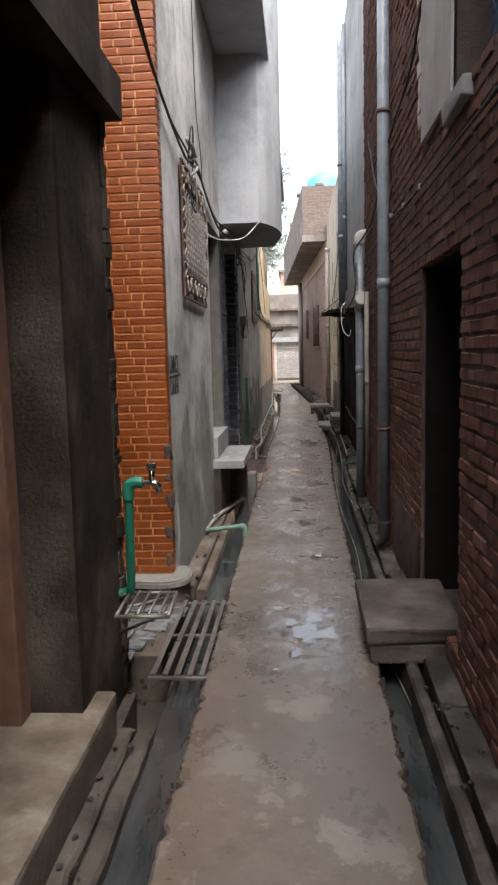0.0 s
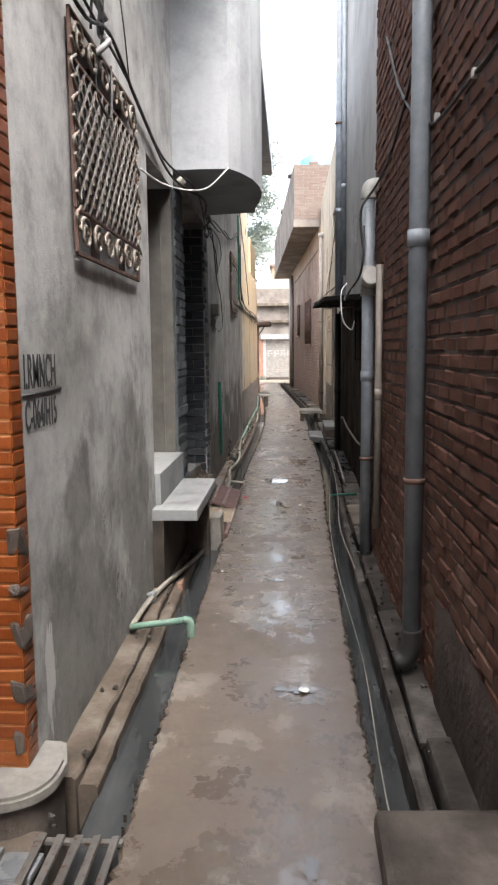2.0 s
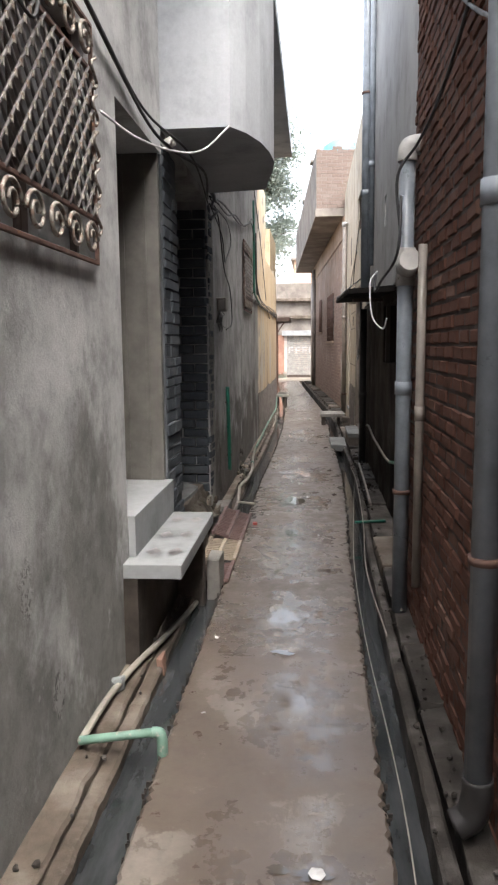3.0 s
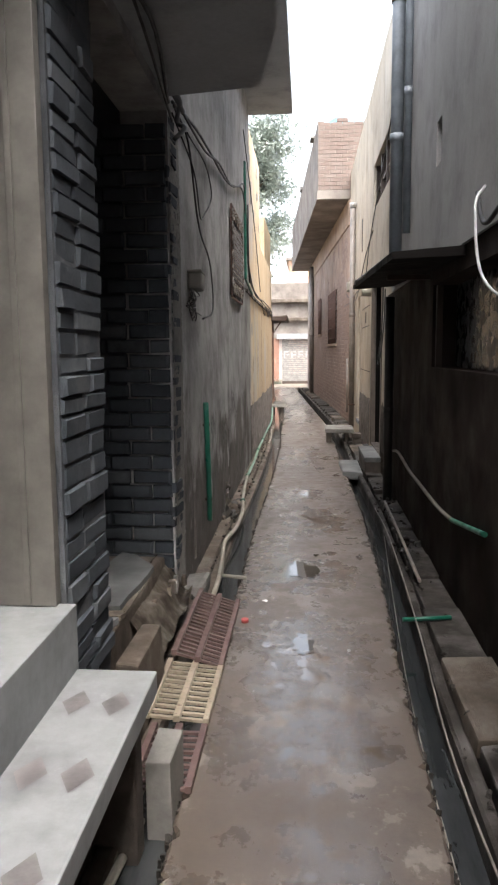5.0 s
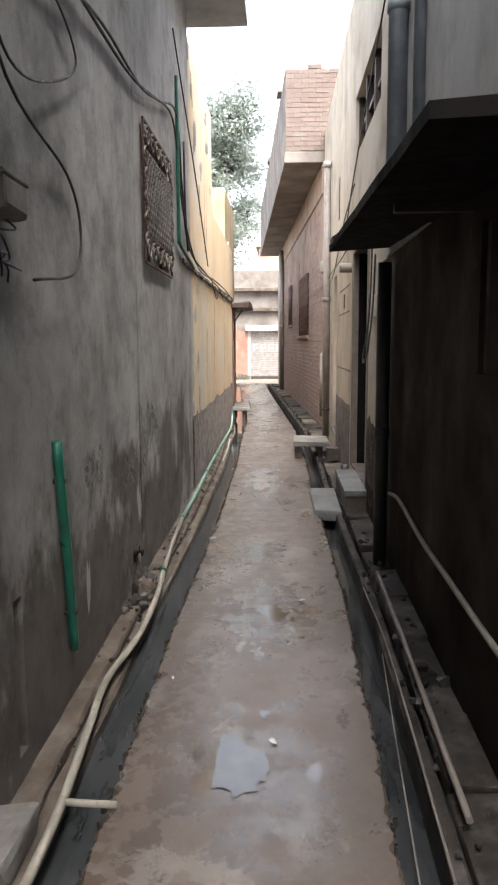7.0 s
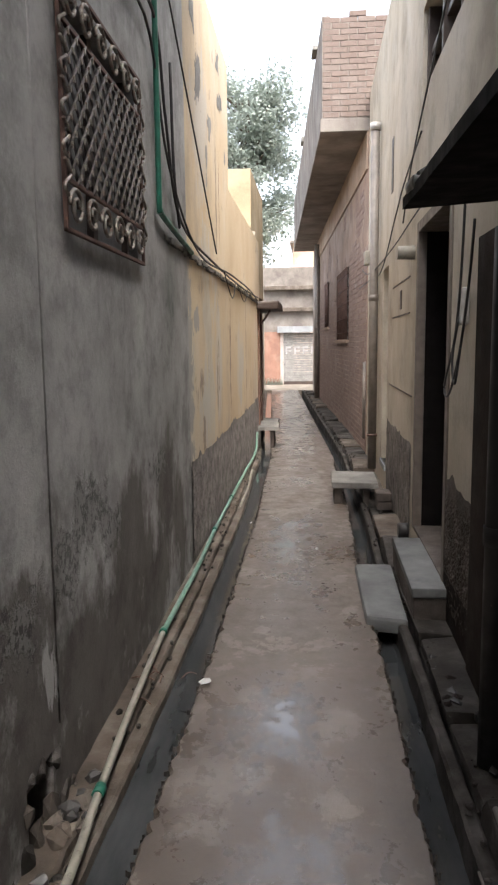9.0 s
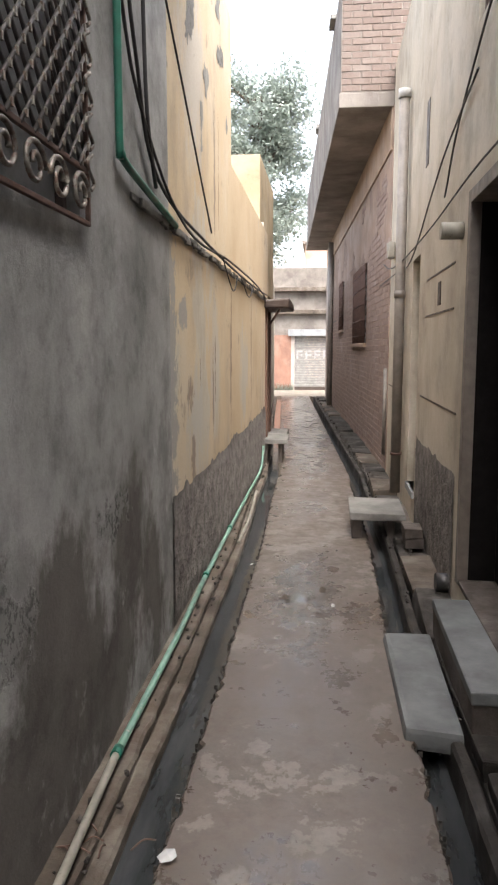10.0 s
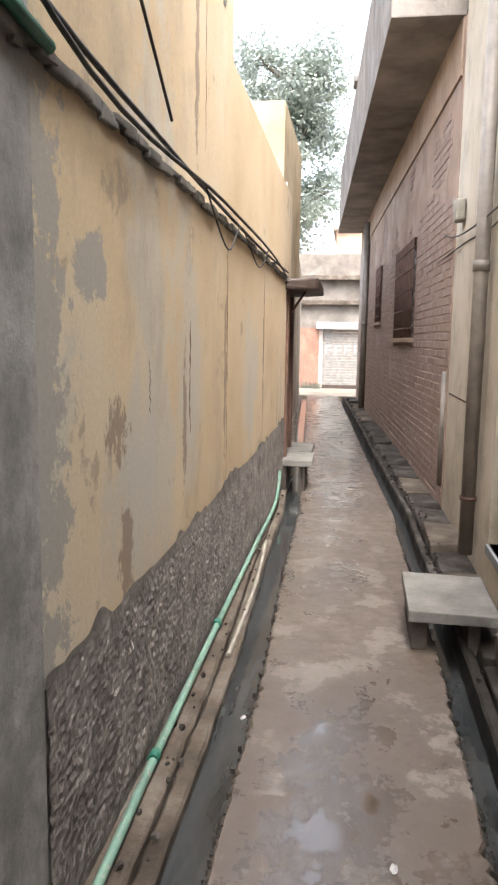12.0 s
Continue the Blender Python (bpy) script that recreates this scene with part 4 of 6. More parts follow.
def broken_slabs():
    g = "broken stone pieces at the entry"
    for rim, z, t, m in (([(-1.05, 9.15), (-0.98, 9.66), (-0.88, 9.6), (-0.75, 9.4), (-0.775, 8.8), (-0.9, 8.78)], 0.334, 0.028, "stone_blue"),
                         ([(-1.5, 9.2), (-1.45, 9.66), (-1.08, 9.66), (-1.12, 9.16)], 0.334, 0.026, "stone_blue"),
                         ([(-0.97, 8.36), (-0.98, 8.66), (-0.745, 8.66), (-0.76, 8.5), (-0.84, 8.38)], 0.334, 0.03, "stone_blue")):
        broken_stone("stone_piece", rim, z, t, m, "broken blue-grey stone slab lying on the entry floor", "stone slab", g)
    broken_stone("cement_edge", [(-1.05, 8.68), (-1.05, 8.76), (-0.745, 8.77), (-0.745, 8.7)], 0.333, 0.02, "cement_tan", "broken tan cement edge on the entry floor", "rubble", g)
    tagged(part("kerb_block", boxes([(-0.675, -0.585, 8.36, 8.82, -0.1, 0.29)], 0.012, 0.012), "ledge"), "grey concrete block beside the entry", "concrete block")
    # a sloping apron of crumbled cement between the entry floor and the gutter
    bm = bmesh.new()
    nx, ny = 20, 80
    grid = []
    for a in range(nx + 1):
        col = []
        for b in range(ny + 1):
            u, y = a / nx, 8.84 + 0.9 * b / ny
            x = -0.8 + 0.2 * u + 0.025 * noise.noise((y * 6, u * 3, 1)) * u
            fall = 0.34 - 0.24 * u * (0.9 + 0.5 * noise.noise((y * 3, u * 2, 8)))
            col.append(bm.verts.new((x, y, max(-0.02, fall + 0.014 * noise.noise((x * 14, y * 14, 3)) + 0.004 * noise.noise((x * 55, y * 55, 4))))))
        grid.append(col)
    for a in range(nx):
        for b in range(ny):
            bm.faces.new((grid[a][b], grid[a + 1][b], grid[a + 1][b + 1], grid[a][b + 1]))
    for f in bm.faces:
        f.smooth = True
    bmesh.ops.solidify(bm, geom=bm.faces[:], thickness=0.06)
    tagged(part("floor_apron", bm, "cement_tan"), "sloping crumbled cement apron before the entry", "floor", kind="structure")
    rnd = random.Random(41)
    for q in range(6):
        x, y, n = rnd.uniform(-0.74, -0.66), rnd.uniform(9.0, 9.7), rnd.uniform(0.02, 0.045)
        z = 0.3 - 0.9 * (x + 0.76)
        tagged(part("cement_lump", boxes([(x, x + n, y, y + n * 1.4, z - 0.05, z + n * 0.4)], n * 0.25, n * 0.22), rnd.choice(("slab", "ledge", "cement_tan"))), "crumbled cement lump at the entry's edge", "rubble", g)
    tagged(part("cement_lump", boxes([(-0.72, -0.56, 9.93, 10.18, -0.02, 0.09)], 0.03, 0.025), "slab"), "rounded cement lump at the wall's corner", "rubble", g)
    tagged(part("marble_piece", boxes([(-0.46, -0.38, 7.86, 8.06, -0.1, 0.2)], 0.006, 0.008), "slab"), "upright white marble slab beside the steps", "stone slab")


broken_slabs()


def bay():
    """The plastered bay that overhangs the entry, its front bowed in plan."""
    plan = [(L, 7.862), (-0.28, 7.862), (-0.2, 8.0), (-0.13, 8.2), (-0.085, 8.45), (-0.07, 8.7), (-0.09, 8.95), (-0.16, 9.4), (-0.18, 9.6), (L, 9.7)]
    bm = bmesh.new()
    lo = [bm.verts.new((x, y, 2.78)) for x, y in plan]
    hi = [bm.verts.new((x, y, 5.3)) for x, y in plan]
    n = len(plan)
    for q in range(n):
        bm.faces.new((lo[q], lo[(q + 1) % n], hi[(q + 1) % n], hi[q]))
    bm.faces.new(lo[::-1])
    bm.faces.new(hi)
    bmesh.ops.recalc_face_normals(bm, faces=bm.faces)
    tagged(part("wall_bay", bm, "bay"), "smooth grey plastered bay overhanging the entry", "bay", kind="structure")
    tagged(part("wall_upper_left", boxes([(L, -0.16, 6.3, 9.9, 4.4, 5.3)], 0.02), "bay"), "grey plastered upper storey jutting over the lane", "wall", kind="structure")
    tagged(part("ceiling_eave", boxes([(L - 0.25, -0.14, 9.9, 15.75, 4.52, 4.68)], 0.01), "bay"), "grey concrete eave slab over the lane", "eave", kind="structure")


bay()
rough_patch("wall_corner_crust", L, 9.725, 10.02, 0.0, 2.66, 0.014, 0.01, "slab", "broken plaster edge of the entry's corner", 0.02)
tagged(part("wall_conduit", tube_bm([(L - 0.004, 12.6, 0.3), (L - 0.004, 12.62, 4.45)], 0.008, 8, False), "grey_far"), "thin plastered-over conduit down the grey wall", "conduit", kind="structure")


def yellow_details():
    # conduit along the joint of the yellow wall, with hanging cable ends
    rnd = random.Random(15)
    bm = bmesh.new()
    y = 14.6
    while y < 21.4:
        n = rnd.uniform(0.05, 0.16)
        t, zc = rnd.uniform(0.012, 0.03), 2.195 + rnd.uniform(-0.008, 0.008)
        box(bm, L - 0.03, L + t, y, y + n, zc - rnd.uniform(0.012, 0.026), zc + rnd.uniform(0.008, 0.02), bevel=0.006, jitter=0.005)
        y += n * rnd.uniform(0.7, 0.95)
    tagged(part("trim_ledge", bm, "slab"), "crumbling cement ledge between wall and parapet", "ledge", kind="structure")
    rnd = random.Random(5)
    for y, z0, z1, w in ((17.9, 0.72, 2.18, 0.008), (16.95, 1.15, 1.65, 0.012), (16.3, 1.3, 1.5, 0.005), (19.6, 0.9, 2.1, 0.006), (17.5, 2.5, 3.4, 0.006)):
        n, x = 18, L + 0.001 if z1 < 2.3 else L - 0.049
        pts = [(x, y + rnd.uniform(-0.012, 0.012), z0 + (z1 - z0) * q / n) for q in range(n + 1)]
        radii = [w * rnd.uniform(0.2, 1.0) * math.sin(math.pi * (q + 0.5) / (n + 1)) ** 0.5 for q in range(n + 1)]
        bm = tube(bmesh.new(), pts, radii, 6, False)
        for v in bm.verts:
            v.co.x = x + (v.co.x - x) * 0.25
        tagged(part("trim_crack", bm, "wood_red"), "rust-brown crack running down the yellow wall", "crack", kind="structure")
    for y, z, ry, rz in ((16.05, 4.05, 0.2, 0.16), (16.28, 3.65, 0.3, 0.24), (16.9, 3.44, 0.22, 0.12), (17.5, 4.2, 0.3, 0.1), (17.62, 3.86, 0.32, 0.09), (18.0, 3.44, 0.16, 0.1), (15.5, 3.15, 0.2, 0.2), (16.7, 3.1, 0.1, 0.2), (15.8, 4.3, 0.2, 0.12)):
        rough_patch("wall_scar", L - 0.05, y - 0.6 * ry, y + 0.6 * ry, z - rz, z + rz, 0.016, 0.004, "slab", "bare scar in the yellow plaster", 0.0)


yellow_details()


def left_far_door():
    d = thing("door_2", (L, 22.0, 0.0), "red-brown wooden doorway under a small canopy", "door", kind="structure")
    part("post", boxes([(L - 0.2, L + 0.03, 21.5, 21.62, -0.1, 2.1)], 0.01), "wood_red", d)
    part("post", boxes([(L - 0.2, L + 0.0, 22.45, 22.58, -0.1, 2.1)], 0.01), "wood_red", d)
    part("leaf", boxes([(L - 0.16, L - 0.1, 21.62, 22.45, 0.1, 2.1)], 0.005), "wood_dark", d)
    c = thing("canopy", (L, 22.0, 2.1), "small sagging dark canopy over the far doorway", "canopy")
    part("roof", boxes([(L - 0.1, -0.36, 21.35, 22.6, 2.08, 2.2)], 0.03, 0.015), "wood_dark", c)
    part("bracket", tube_bm([(L, 21.6, 1.8), (-0.5, 21.6, 2.08)], 0.015, 6, False), "rust", c)


left_far_door()


def bench(x0, x1, y0, y1, top, label, legs):
    b = thing("stone_bench", ((x0 + x1) / 2, (y0 + y1) / 2, 0), label, "stone bench", "stone slabs over the gutters")
    part("top", boxes([(x0, x1, y0, y1, top - 0.06, top)], 0.008, 0.005), "slab", b)
    for lx0, lx1, ly0, ly1, lz in legs:
        part("leg", boxes([(lx0, lx1, ly0, ly1, lz, top - 0.06)], 0.008, 0.004), "block", b)


bench(0.35, 0.8, 17.4, 18.05, 0.22, "pale stone slab bench standing over the gutter", [(0.37, 0.45, 17.45, 18.0, 0.0), (0.66, 0.72, 17.5, 18.0, -0.1)])
bench(-0.75, -0.37, 21.3, 21.9, 0.33, "weathered stone slab bench by the far doorway", [(-0.5, -0.44, 21.35, 21.8, -0.1), (-0.72, -0.64, 21.35, 21.8, 0.0)])
bench(-0.78, -0.42, 22.2, 22.9, 0.3, "second weathered stone slab bench by the far doorway", [(-0.56, -0.5, 22.3, 22.8, -0.1), (-0.75, -0.68, 22.3, 22.8, 0.0)])
tagged(part("loose_bricks", boxes([(0.76, 0.9, 17.05, 17.3, 0.03, 0.11), (0.75, 0.89, 17.04, 17.28, 0.112, 0.19)], 0.008, 0.004), "block"), "two stacked grey bricks beside the bench", "bricks")


def right_steps():
    s = thing("door_step", (0.7, 14.9, 0), "grey stone step before the dark doorway", "steps")
    part("riser", boxes([(0.733, 1.1, 14.31, 15.39, -0.1, 0.164)], 0.006, 0.003), "block", s, "dark damp riser")
    part("tread", boxes([(0.722, 1.1, 14.3, 15.4, 0.165, 0.22)], 0.01, 0.004), "stone_blue", s)
    tagged(part("stone_slab", boxes([(0.46, 0.715, 14.3, 15.36, -0.05, 0.045)], 0.022, 0.014), "stone_blue"), "grey stone slab with a broken corner bridging the gutter", "stone slab", "stone slabs over the gutters")
    b = thing("concrete_block", (0.63, 3.95, 0.028), "brown worn concrete block bridging the gutter", "concrete block", "stone slabs over the gutters")
    part("top_slab", boxes([(0.4, 0.86, 3.57, 4.33, 0.1, 0.175)], 0.022, 0.014), "block", b)
    part("lower_block", boxes([(0.415, 0.86, 3.585, 4.31, 0.0, 0.098)], 0.016, 0.012), "block", b)


right_steps()


def brick_door():
    d = thing("door_3", (R, 3.86, 0.12), "dark doorway in the red brick wall", "door", kind="structure")
    # lining and leaf are added; their black is the doorway's shade
    part("reveal", boxes([(R + 0.03, R + 0.3, 4.302, 4.327, 0.122, 1.9), (R + 0.03, R + 0.3, 3.363, 3.388, 0.122, 1.9), (R + 0.03, R + 0.3, 3.363, 4.327, 1.902, 1.918)]), "black_shade_and_sheet", d, "added near-black lining for the doorway's shade")
    part("leaf", boxes([(R + 0.42, R + 0.45, 3.3, 4.42, 0.05, 2.0)], 0.003), "black_shade_and_sheet", d, "added near-black leaf for the unlit doorway")
    part("threshold", boxes([(R + 0.01, R + 0.25, 3.38, 4.34, 0.0, 0.12)], 0.01, 0.005), "block", d)
    rough_patch("wall_foot_patch", R + 0.002, 4.35, 5.32, -0.02, 0.44, 0.02, 0.004, "mortar", "rough cement patch at the brick wall's foot", 0.08, -1)
    w = thing("window_3", (R, 3.2, 2.5), "dark upper window in the brick wall", "window", kind="structure")
    part("pane", boxes([(R + 0.15, R + 0.17, 2.55, 3.55, 2.45, 3.75)]), "sky_tinted_pane", w)
    part("sill", boxes([(R - 0.03, R + 0.1, 3.2, 3.62, 2.42, 2.5)], 0.01, 0.006), "marble", w)
    part("plaster", boxes([(R - 0.012, R + 0.005, 3.51, 4.22, 2.52, 4.7)], 0.004, 0.01), "taupe", w, "pale plaster beside the window")
    for q in range(24):
        part("jamb_brick", boxes([(R - 0.016, R + 0.01, 4.23, 4.33 + 0.03 * (q % 2), 2.6 + 0.09 * q, 2.68 + 0.09 * q)], 0.006, 0.006), "cream", w, "limewashed brick")


brick_door()


def doorway_right():
    d = thing("door_4", (R3, 14.9, 0.2), "deep doorway in the cream wall, its shade set as near-black colour", "door", kind="structure")
    part("jamb", boxes([(R3 - 0.012, R3 + 0.24, DB[0], DB[0] + 0.07, 0.2, 2.42)], 0.004), "jamb", d)
    part("jamb", boxes([(R3 - 0.012, R3 + 0.05, DB[1] - 0.07, DB[1], 0.2, 2.42)], 0.004), "jamb", d)
    # lining and leaf in near-black stand in for the unlit interior
    part("lining", boxes([(R3 + 0.05, R3 + 0.2, DB[1] - 0.07, DB[1] - 0.002, 0.226, 2.35)]), "black_shade_and_sheet", d, "added near-black lining for the deep doorway's shade")
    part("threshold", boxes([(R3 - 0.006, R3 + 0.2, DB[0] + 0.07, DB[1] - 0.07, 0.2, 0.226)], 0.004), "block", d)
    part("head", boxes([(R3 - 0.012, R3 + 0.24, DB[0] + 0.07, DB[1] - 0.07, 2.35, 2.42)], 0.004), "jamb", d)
    part("leaf", boxes([(R3 + 0.2, R3 + 0.23, DB[0] + 0.07, DB[1] - 0.07, 0.23, 2.35)], 0.004), "black_shade_and_sheet", d)
    c = thing("door_5", (R3, 18.2, 0.3), "narrow dark doorway in the cream wall", "door", kind="structure")
    part("leaf", boxes([(R3 + 0.1, R3 + 0.14, DC[0], DC[1], 0.3, 2.35)], 0.003), "wood_dark", c)
    part("sill", boxes([(R3 - 0.02, R3 + 0.1, DC[0], DC[1], 0.24, 0.3)], 0.005), "marble", c)
    w = thing("window_4", (R3, 14.5, 3.3), "upper window with a dark frame", "window", kind="structure")
    part("pane", boxes([(R3 + 0.12, R3 + 0.13, UWIN[0], UWIN[1], UWIN[2], UWIN[3])]), "pane", w)
    for y in (13.9, 14.5, 15.1, 15.7):
        part("mullion", boxes([(R3 + 0.03, R3 + 0.119, y, y + 0.05, UWIN[2], UWIN[3])], 0.004), "wood_dark", w)
    for z in (3.52,):
        part("transom", boxes([(R3 + 0.05, R3 + 0.118, 13.95, 15.7, z, z + 0.04)], 0.004), "wood_dark", w)
    # rough damp base beside the doorway
    rough_patch("wall_rough_base", R3, 15.95, 17.85, 0.0, 0.8, 0.0115, 0.009, "gravel", "rough bare plaster base", 0.1, -1)
    tagged(part("wall_damp_side", boxes([(R3 - 0.01, R3 + 0.004, 13.71, 14.41, 0.0, 0.3)], 0.005, 0.003), "soot_and_shade"), "dark damp wall base beside the doorway", "wall base", kind="structure")
    rough_patch("wall_damp_crust", R3, 13.72, 14.41, 0.05, 0.82, 0.0115, 0.012, "block", "dark rough damp crust beside the doorway", 0.1, -1)
    for y0, y1, z in ((16.2, 17.5, 2.08), (16.2, 17.5, 1.8), (16.0, 17.7, 1.16), (19.2, 20.8, 1.1)):
        tagged(part("wall_groove", boxes([(R3 - 0.004, R3 + 0.002, y0, y1, z, z + 0.014)], 0.001), "wood_dark"), "thin dark groove in the plaster", "groove", kind="structure")
    tagged(part("wall_slot", boxes([(R3 - 0.006, R3 + 0.01, 16.75, 16.87, 1.86, 2.02)], 0.002), "wood_dark"), "small dark wall slot", "slot", kind="structure")
    tagged(part("wall_slot", boxes([(R3 - 0.006, R3 + 0.01, 17.6, 17.75, 3.0, 3.5)], 0.002), "wood_dark"), "small dark wall slot", "slot", kind="structure")


doorway_right()


def lean_canopy():
    c = thing("canopy", (R2, 11.4, 1.95), "dark sagging sheet canopy over the sooty wall", "canopy")
    bm = bmesh.new()
    n = 16
    rows = []
    for q in range(n + 1):
        y = 9.88 + 3.17 * q / n
        d = random.uniform(-0.01, 0.01)
        z = 1.955 + 0.033 * (y - 9.88)
        rows.append([bm.verts.new(p) for p in ((R2 + 0.05, y, z + 0.075), (0.5 + d, y, z + 0.04 + d), (0.5 + d, y, z + d), (R2 + 0.05, y, z + 0.02))])
    for a, b in zip(rows, rows[1:]):
        for s in range(4):
            bm.faces.new((a[s], a[(s + 1) % 4], b[(s + 1) % 4], b[s]))
    bm.faces.new(rows[0][::-1])
    bm.faces.new(rows[-1])
    bmesh.ops.recalc_face_normals(bm, faces=bm.faces)
    part("sheet", bm, "black_shade_and_sheet", c)
    part("edge_lump", boxes([(0.49, 0.56, 12.8, 12.98, 2.07, 2.13)], 0.02, 0.01), "pipe_black", c)
    for y in (11.0,):
        part("bracket", boxes([(0.6, R2, y, y + 0.04, 1.95, 1.985)], 0.004), "wood_dark", c)
    w = thing("window_5", (R2, 9.9, 1.38), "black unglazed window in the sooty wall", "window", kind="structure")
    part("back", boxes([(R2 + 0.16, R2 + 0.18, SOOTWIN[0], SOOTWIN[1], SOOTWIN[2], SOOTWIN[3])]), "pane", w)
    part("frame", boxes([(R2 + 0.02, R2 + 0.06, SOOTWIN[0], SOOTWIN[0] + 0.05, 1.352, 1.898), (R2 + 0.02, R2 + 0.06, SOOTWIN[1] - 0.05, SOOTWIN[1], 1.352, 1.898)], 0.004), "wood_dark", w)


lean_canopy()


def downpipe(x, y, z0, z1, r, material, label, collars=(), elbow=0.0, clamps=()):
    d = thing("drainpipe", (x, y, z0), label, "drainpipe", "drainpipes")
    foot = [(x, y, z1), (x, y, z0 + 0.08)] if elbow else [(x, y, z1), (x, y, z0)]
    part("pipe", tube_bm(foot, r, 14, False), material, d)
    if elbow:
        part("elbow", tube_bm([(x, y, z0 + 0.1), (x, y, z0 + 0.03), (x - 0.02, y, z0 - 0.03), (x - elbow, y, z0 - 0.06)], r * 1.15, 12), "pipe_black", d)
    for z in collars:
        part("collar", tube_bm([(x, y, z - 0.05), (x, y, z + 0.02)], r * 1.14, 14, False), material, d)
    for z in clamps:
        part("clamp", tube_bm([(x, y, z - 0.012), (x, y, z + 0.012)], r * 1.2, 12, False), "rust", d)
    return d


downpipe(0.702, 5.58, 0.12, 4.95, 0.042, "pipe", "grey plastic drainpipe strapped to the brick wall", (1.95, 4.4), 0.06, (0.9, 3.1))
p2 = downpipe(0.70, 7.58, 0.0, 2.55, 0.042, "pipe", "grey drainpipe with white plastic joints", (1.3,), 0.0, (0.7,))
part("joint", tube_bm([(0.7, 7.58, 1.84), (0.7, 7.58, 2.04)], 0.054, 12, False), "white_plastic", p2, "white plastic tee joint")
part("joint", tube_bm([(0.7, 7.58, 1.93), (0.7, 7.38, 1.96)], 0.056, 12, False), "white_plastic", p2, "white plastic tee joint")
part("bend", tube_bm([(0.7, 7.58, 2.49), (0.7, 7.58, 2.54), (0.72, 7.58, 2.57), (0.8, 7.58, 2.58)], 0.053, 12), "white_plastic", p2, "white plastic elbow")
downpipe(0.725, 7.12, 0.3, 2.0, 0.022, "pipe_brown", "thin brown-grey drainpipe on the brick wall", (1.2,))
downpipe(0.82, 12.45, 2.11, 6.4, 0.055, "pipe", "tall blue-grey drainpipe above the canopy", (3.3,), 0.0, (4.4,))
downpipe(0.84, 11.9, 2.4, 6.3, 0.03, "pipe", "thin grey drainpipe on the taupe wall", (3.5,))
downpipe(0.84, 12.95, -0.02, 1.97, 0.045, "pipe_black", "black cast drainpipe under the canopy", (0.9,))
downpipe(0.85, 18.95, 0.1, 3.94, 0.05, "pipe_brown", "brown-grey drainpipe on the cream wall", (2.1,), 0.0, (0.5,))
part("cap", tube_bm([(0.85, 18.95, 3.92), (0.85, 18.95, 4.0)], 0.062, 12, False), "white_plastic", bpy.data.objects["drainpipe.006"], "pale pipe cap")
downpipe(R3 - 0.07 + bend(31.4), 31.4, 0.0, 4.3, 0.07, "pipe_brown", "brown drainpipe on the pink house", (2.0,))
downpipe(R3 - 0.03, 20.95, 0.2, 1.3, 0.03, "pipe_brown", "short rusty pipe at the brick wall's start")
tagged(part("pipe_stub", tube_bm([(0.84, 16.05, 0.1), (0.95, 16.05, 0.1)], 0.06, 12, False), "pipe_black"), "short black drain stub in the wall", "pipe")
tagged(part("vent_stub", tube_bm([(R3 - 0.13, 15.98, 2.24), (R3 + 0.02, 15.98, 2.24)], 0.05, 12, False), "hose"), "beige ribbed pipe stub in the cream wall", "pipe")
tagged(part("electric_fitting", boxes([(R3 - 0.05, R3, 13.93, 14.03, 1.66, 1.84)], 0.02), "white_plastic"), "small cream electric fitting on the wall", "electric fitting")


def balcony():
    b = thing("balcony", (0.5, 27, 4.5), "pink brick balcony jutting from the upper storey", "balcony")
    part("slab", boxes([(0.27, R3 + 0.3, 20.9, 34.2, 4.45, 4.62)], 0.01), "old_front", b, bent=True)
    part("parapet", boxes([(0.29, 0.4, 20.92, 34.1, 4.62, 5.95), (0.4, R3 + 0.3, 20.92, 21.05, 4.62, 5.9), (0.4, R3 + 0.3, 33.9, 34.05, 4.62, 6.1)], 0.006), "old_front", b, bent=True)
    part("coping", boxes([(0.24, 0.3, 26.9, 27.3, 5.9, 6.0)], 0.01), "slab", b, bent=True)
    part("coping", boxes([(0.22, 0.3, 22.0, 22.4, 5.93, 5.99)], 0.01), "slab", b, bent=True)
    tagged(part("wall_pink_upper", boxes([(R3 + 0.3, R3 + 2.5, 20.9, 34.2, 4.5, 6.0)]), "pinkish", bent=True), "pink upper wall behind the balcony", "wall", kind="structure")
    t = tagged(part("water_tank", tube_bm([(0.95, 24.0, 6.0), (0.95, 24.0, 6.75), (0.95, 24.0, 6.95)], [0.5, 0.5, 0.2], 18, False), "tank"), "blue plastic water tank on the pink house's roof", "water tank")
    return b


balcony_thing = balcony()


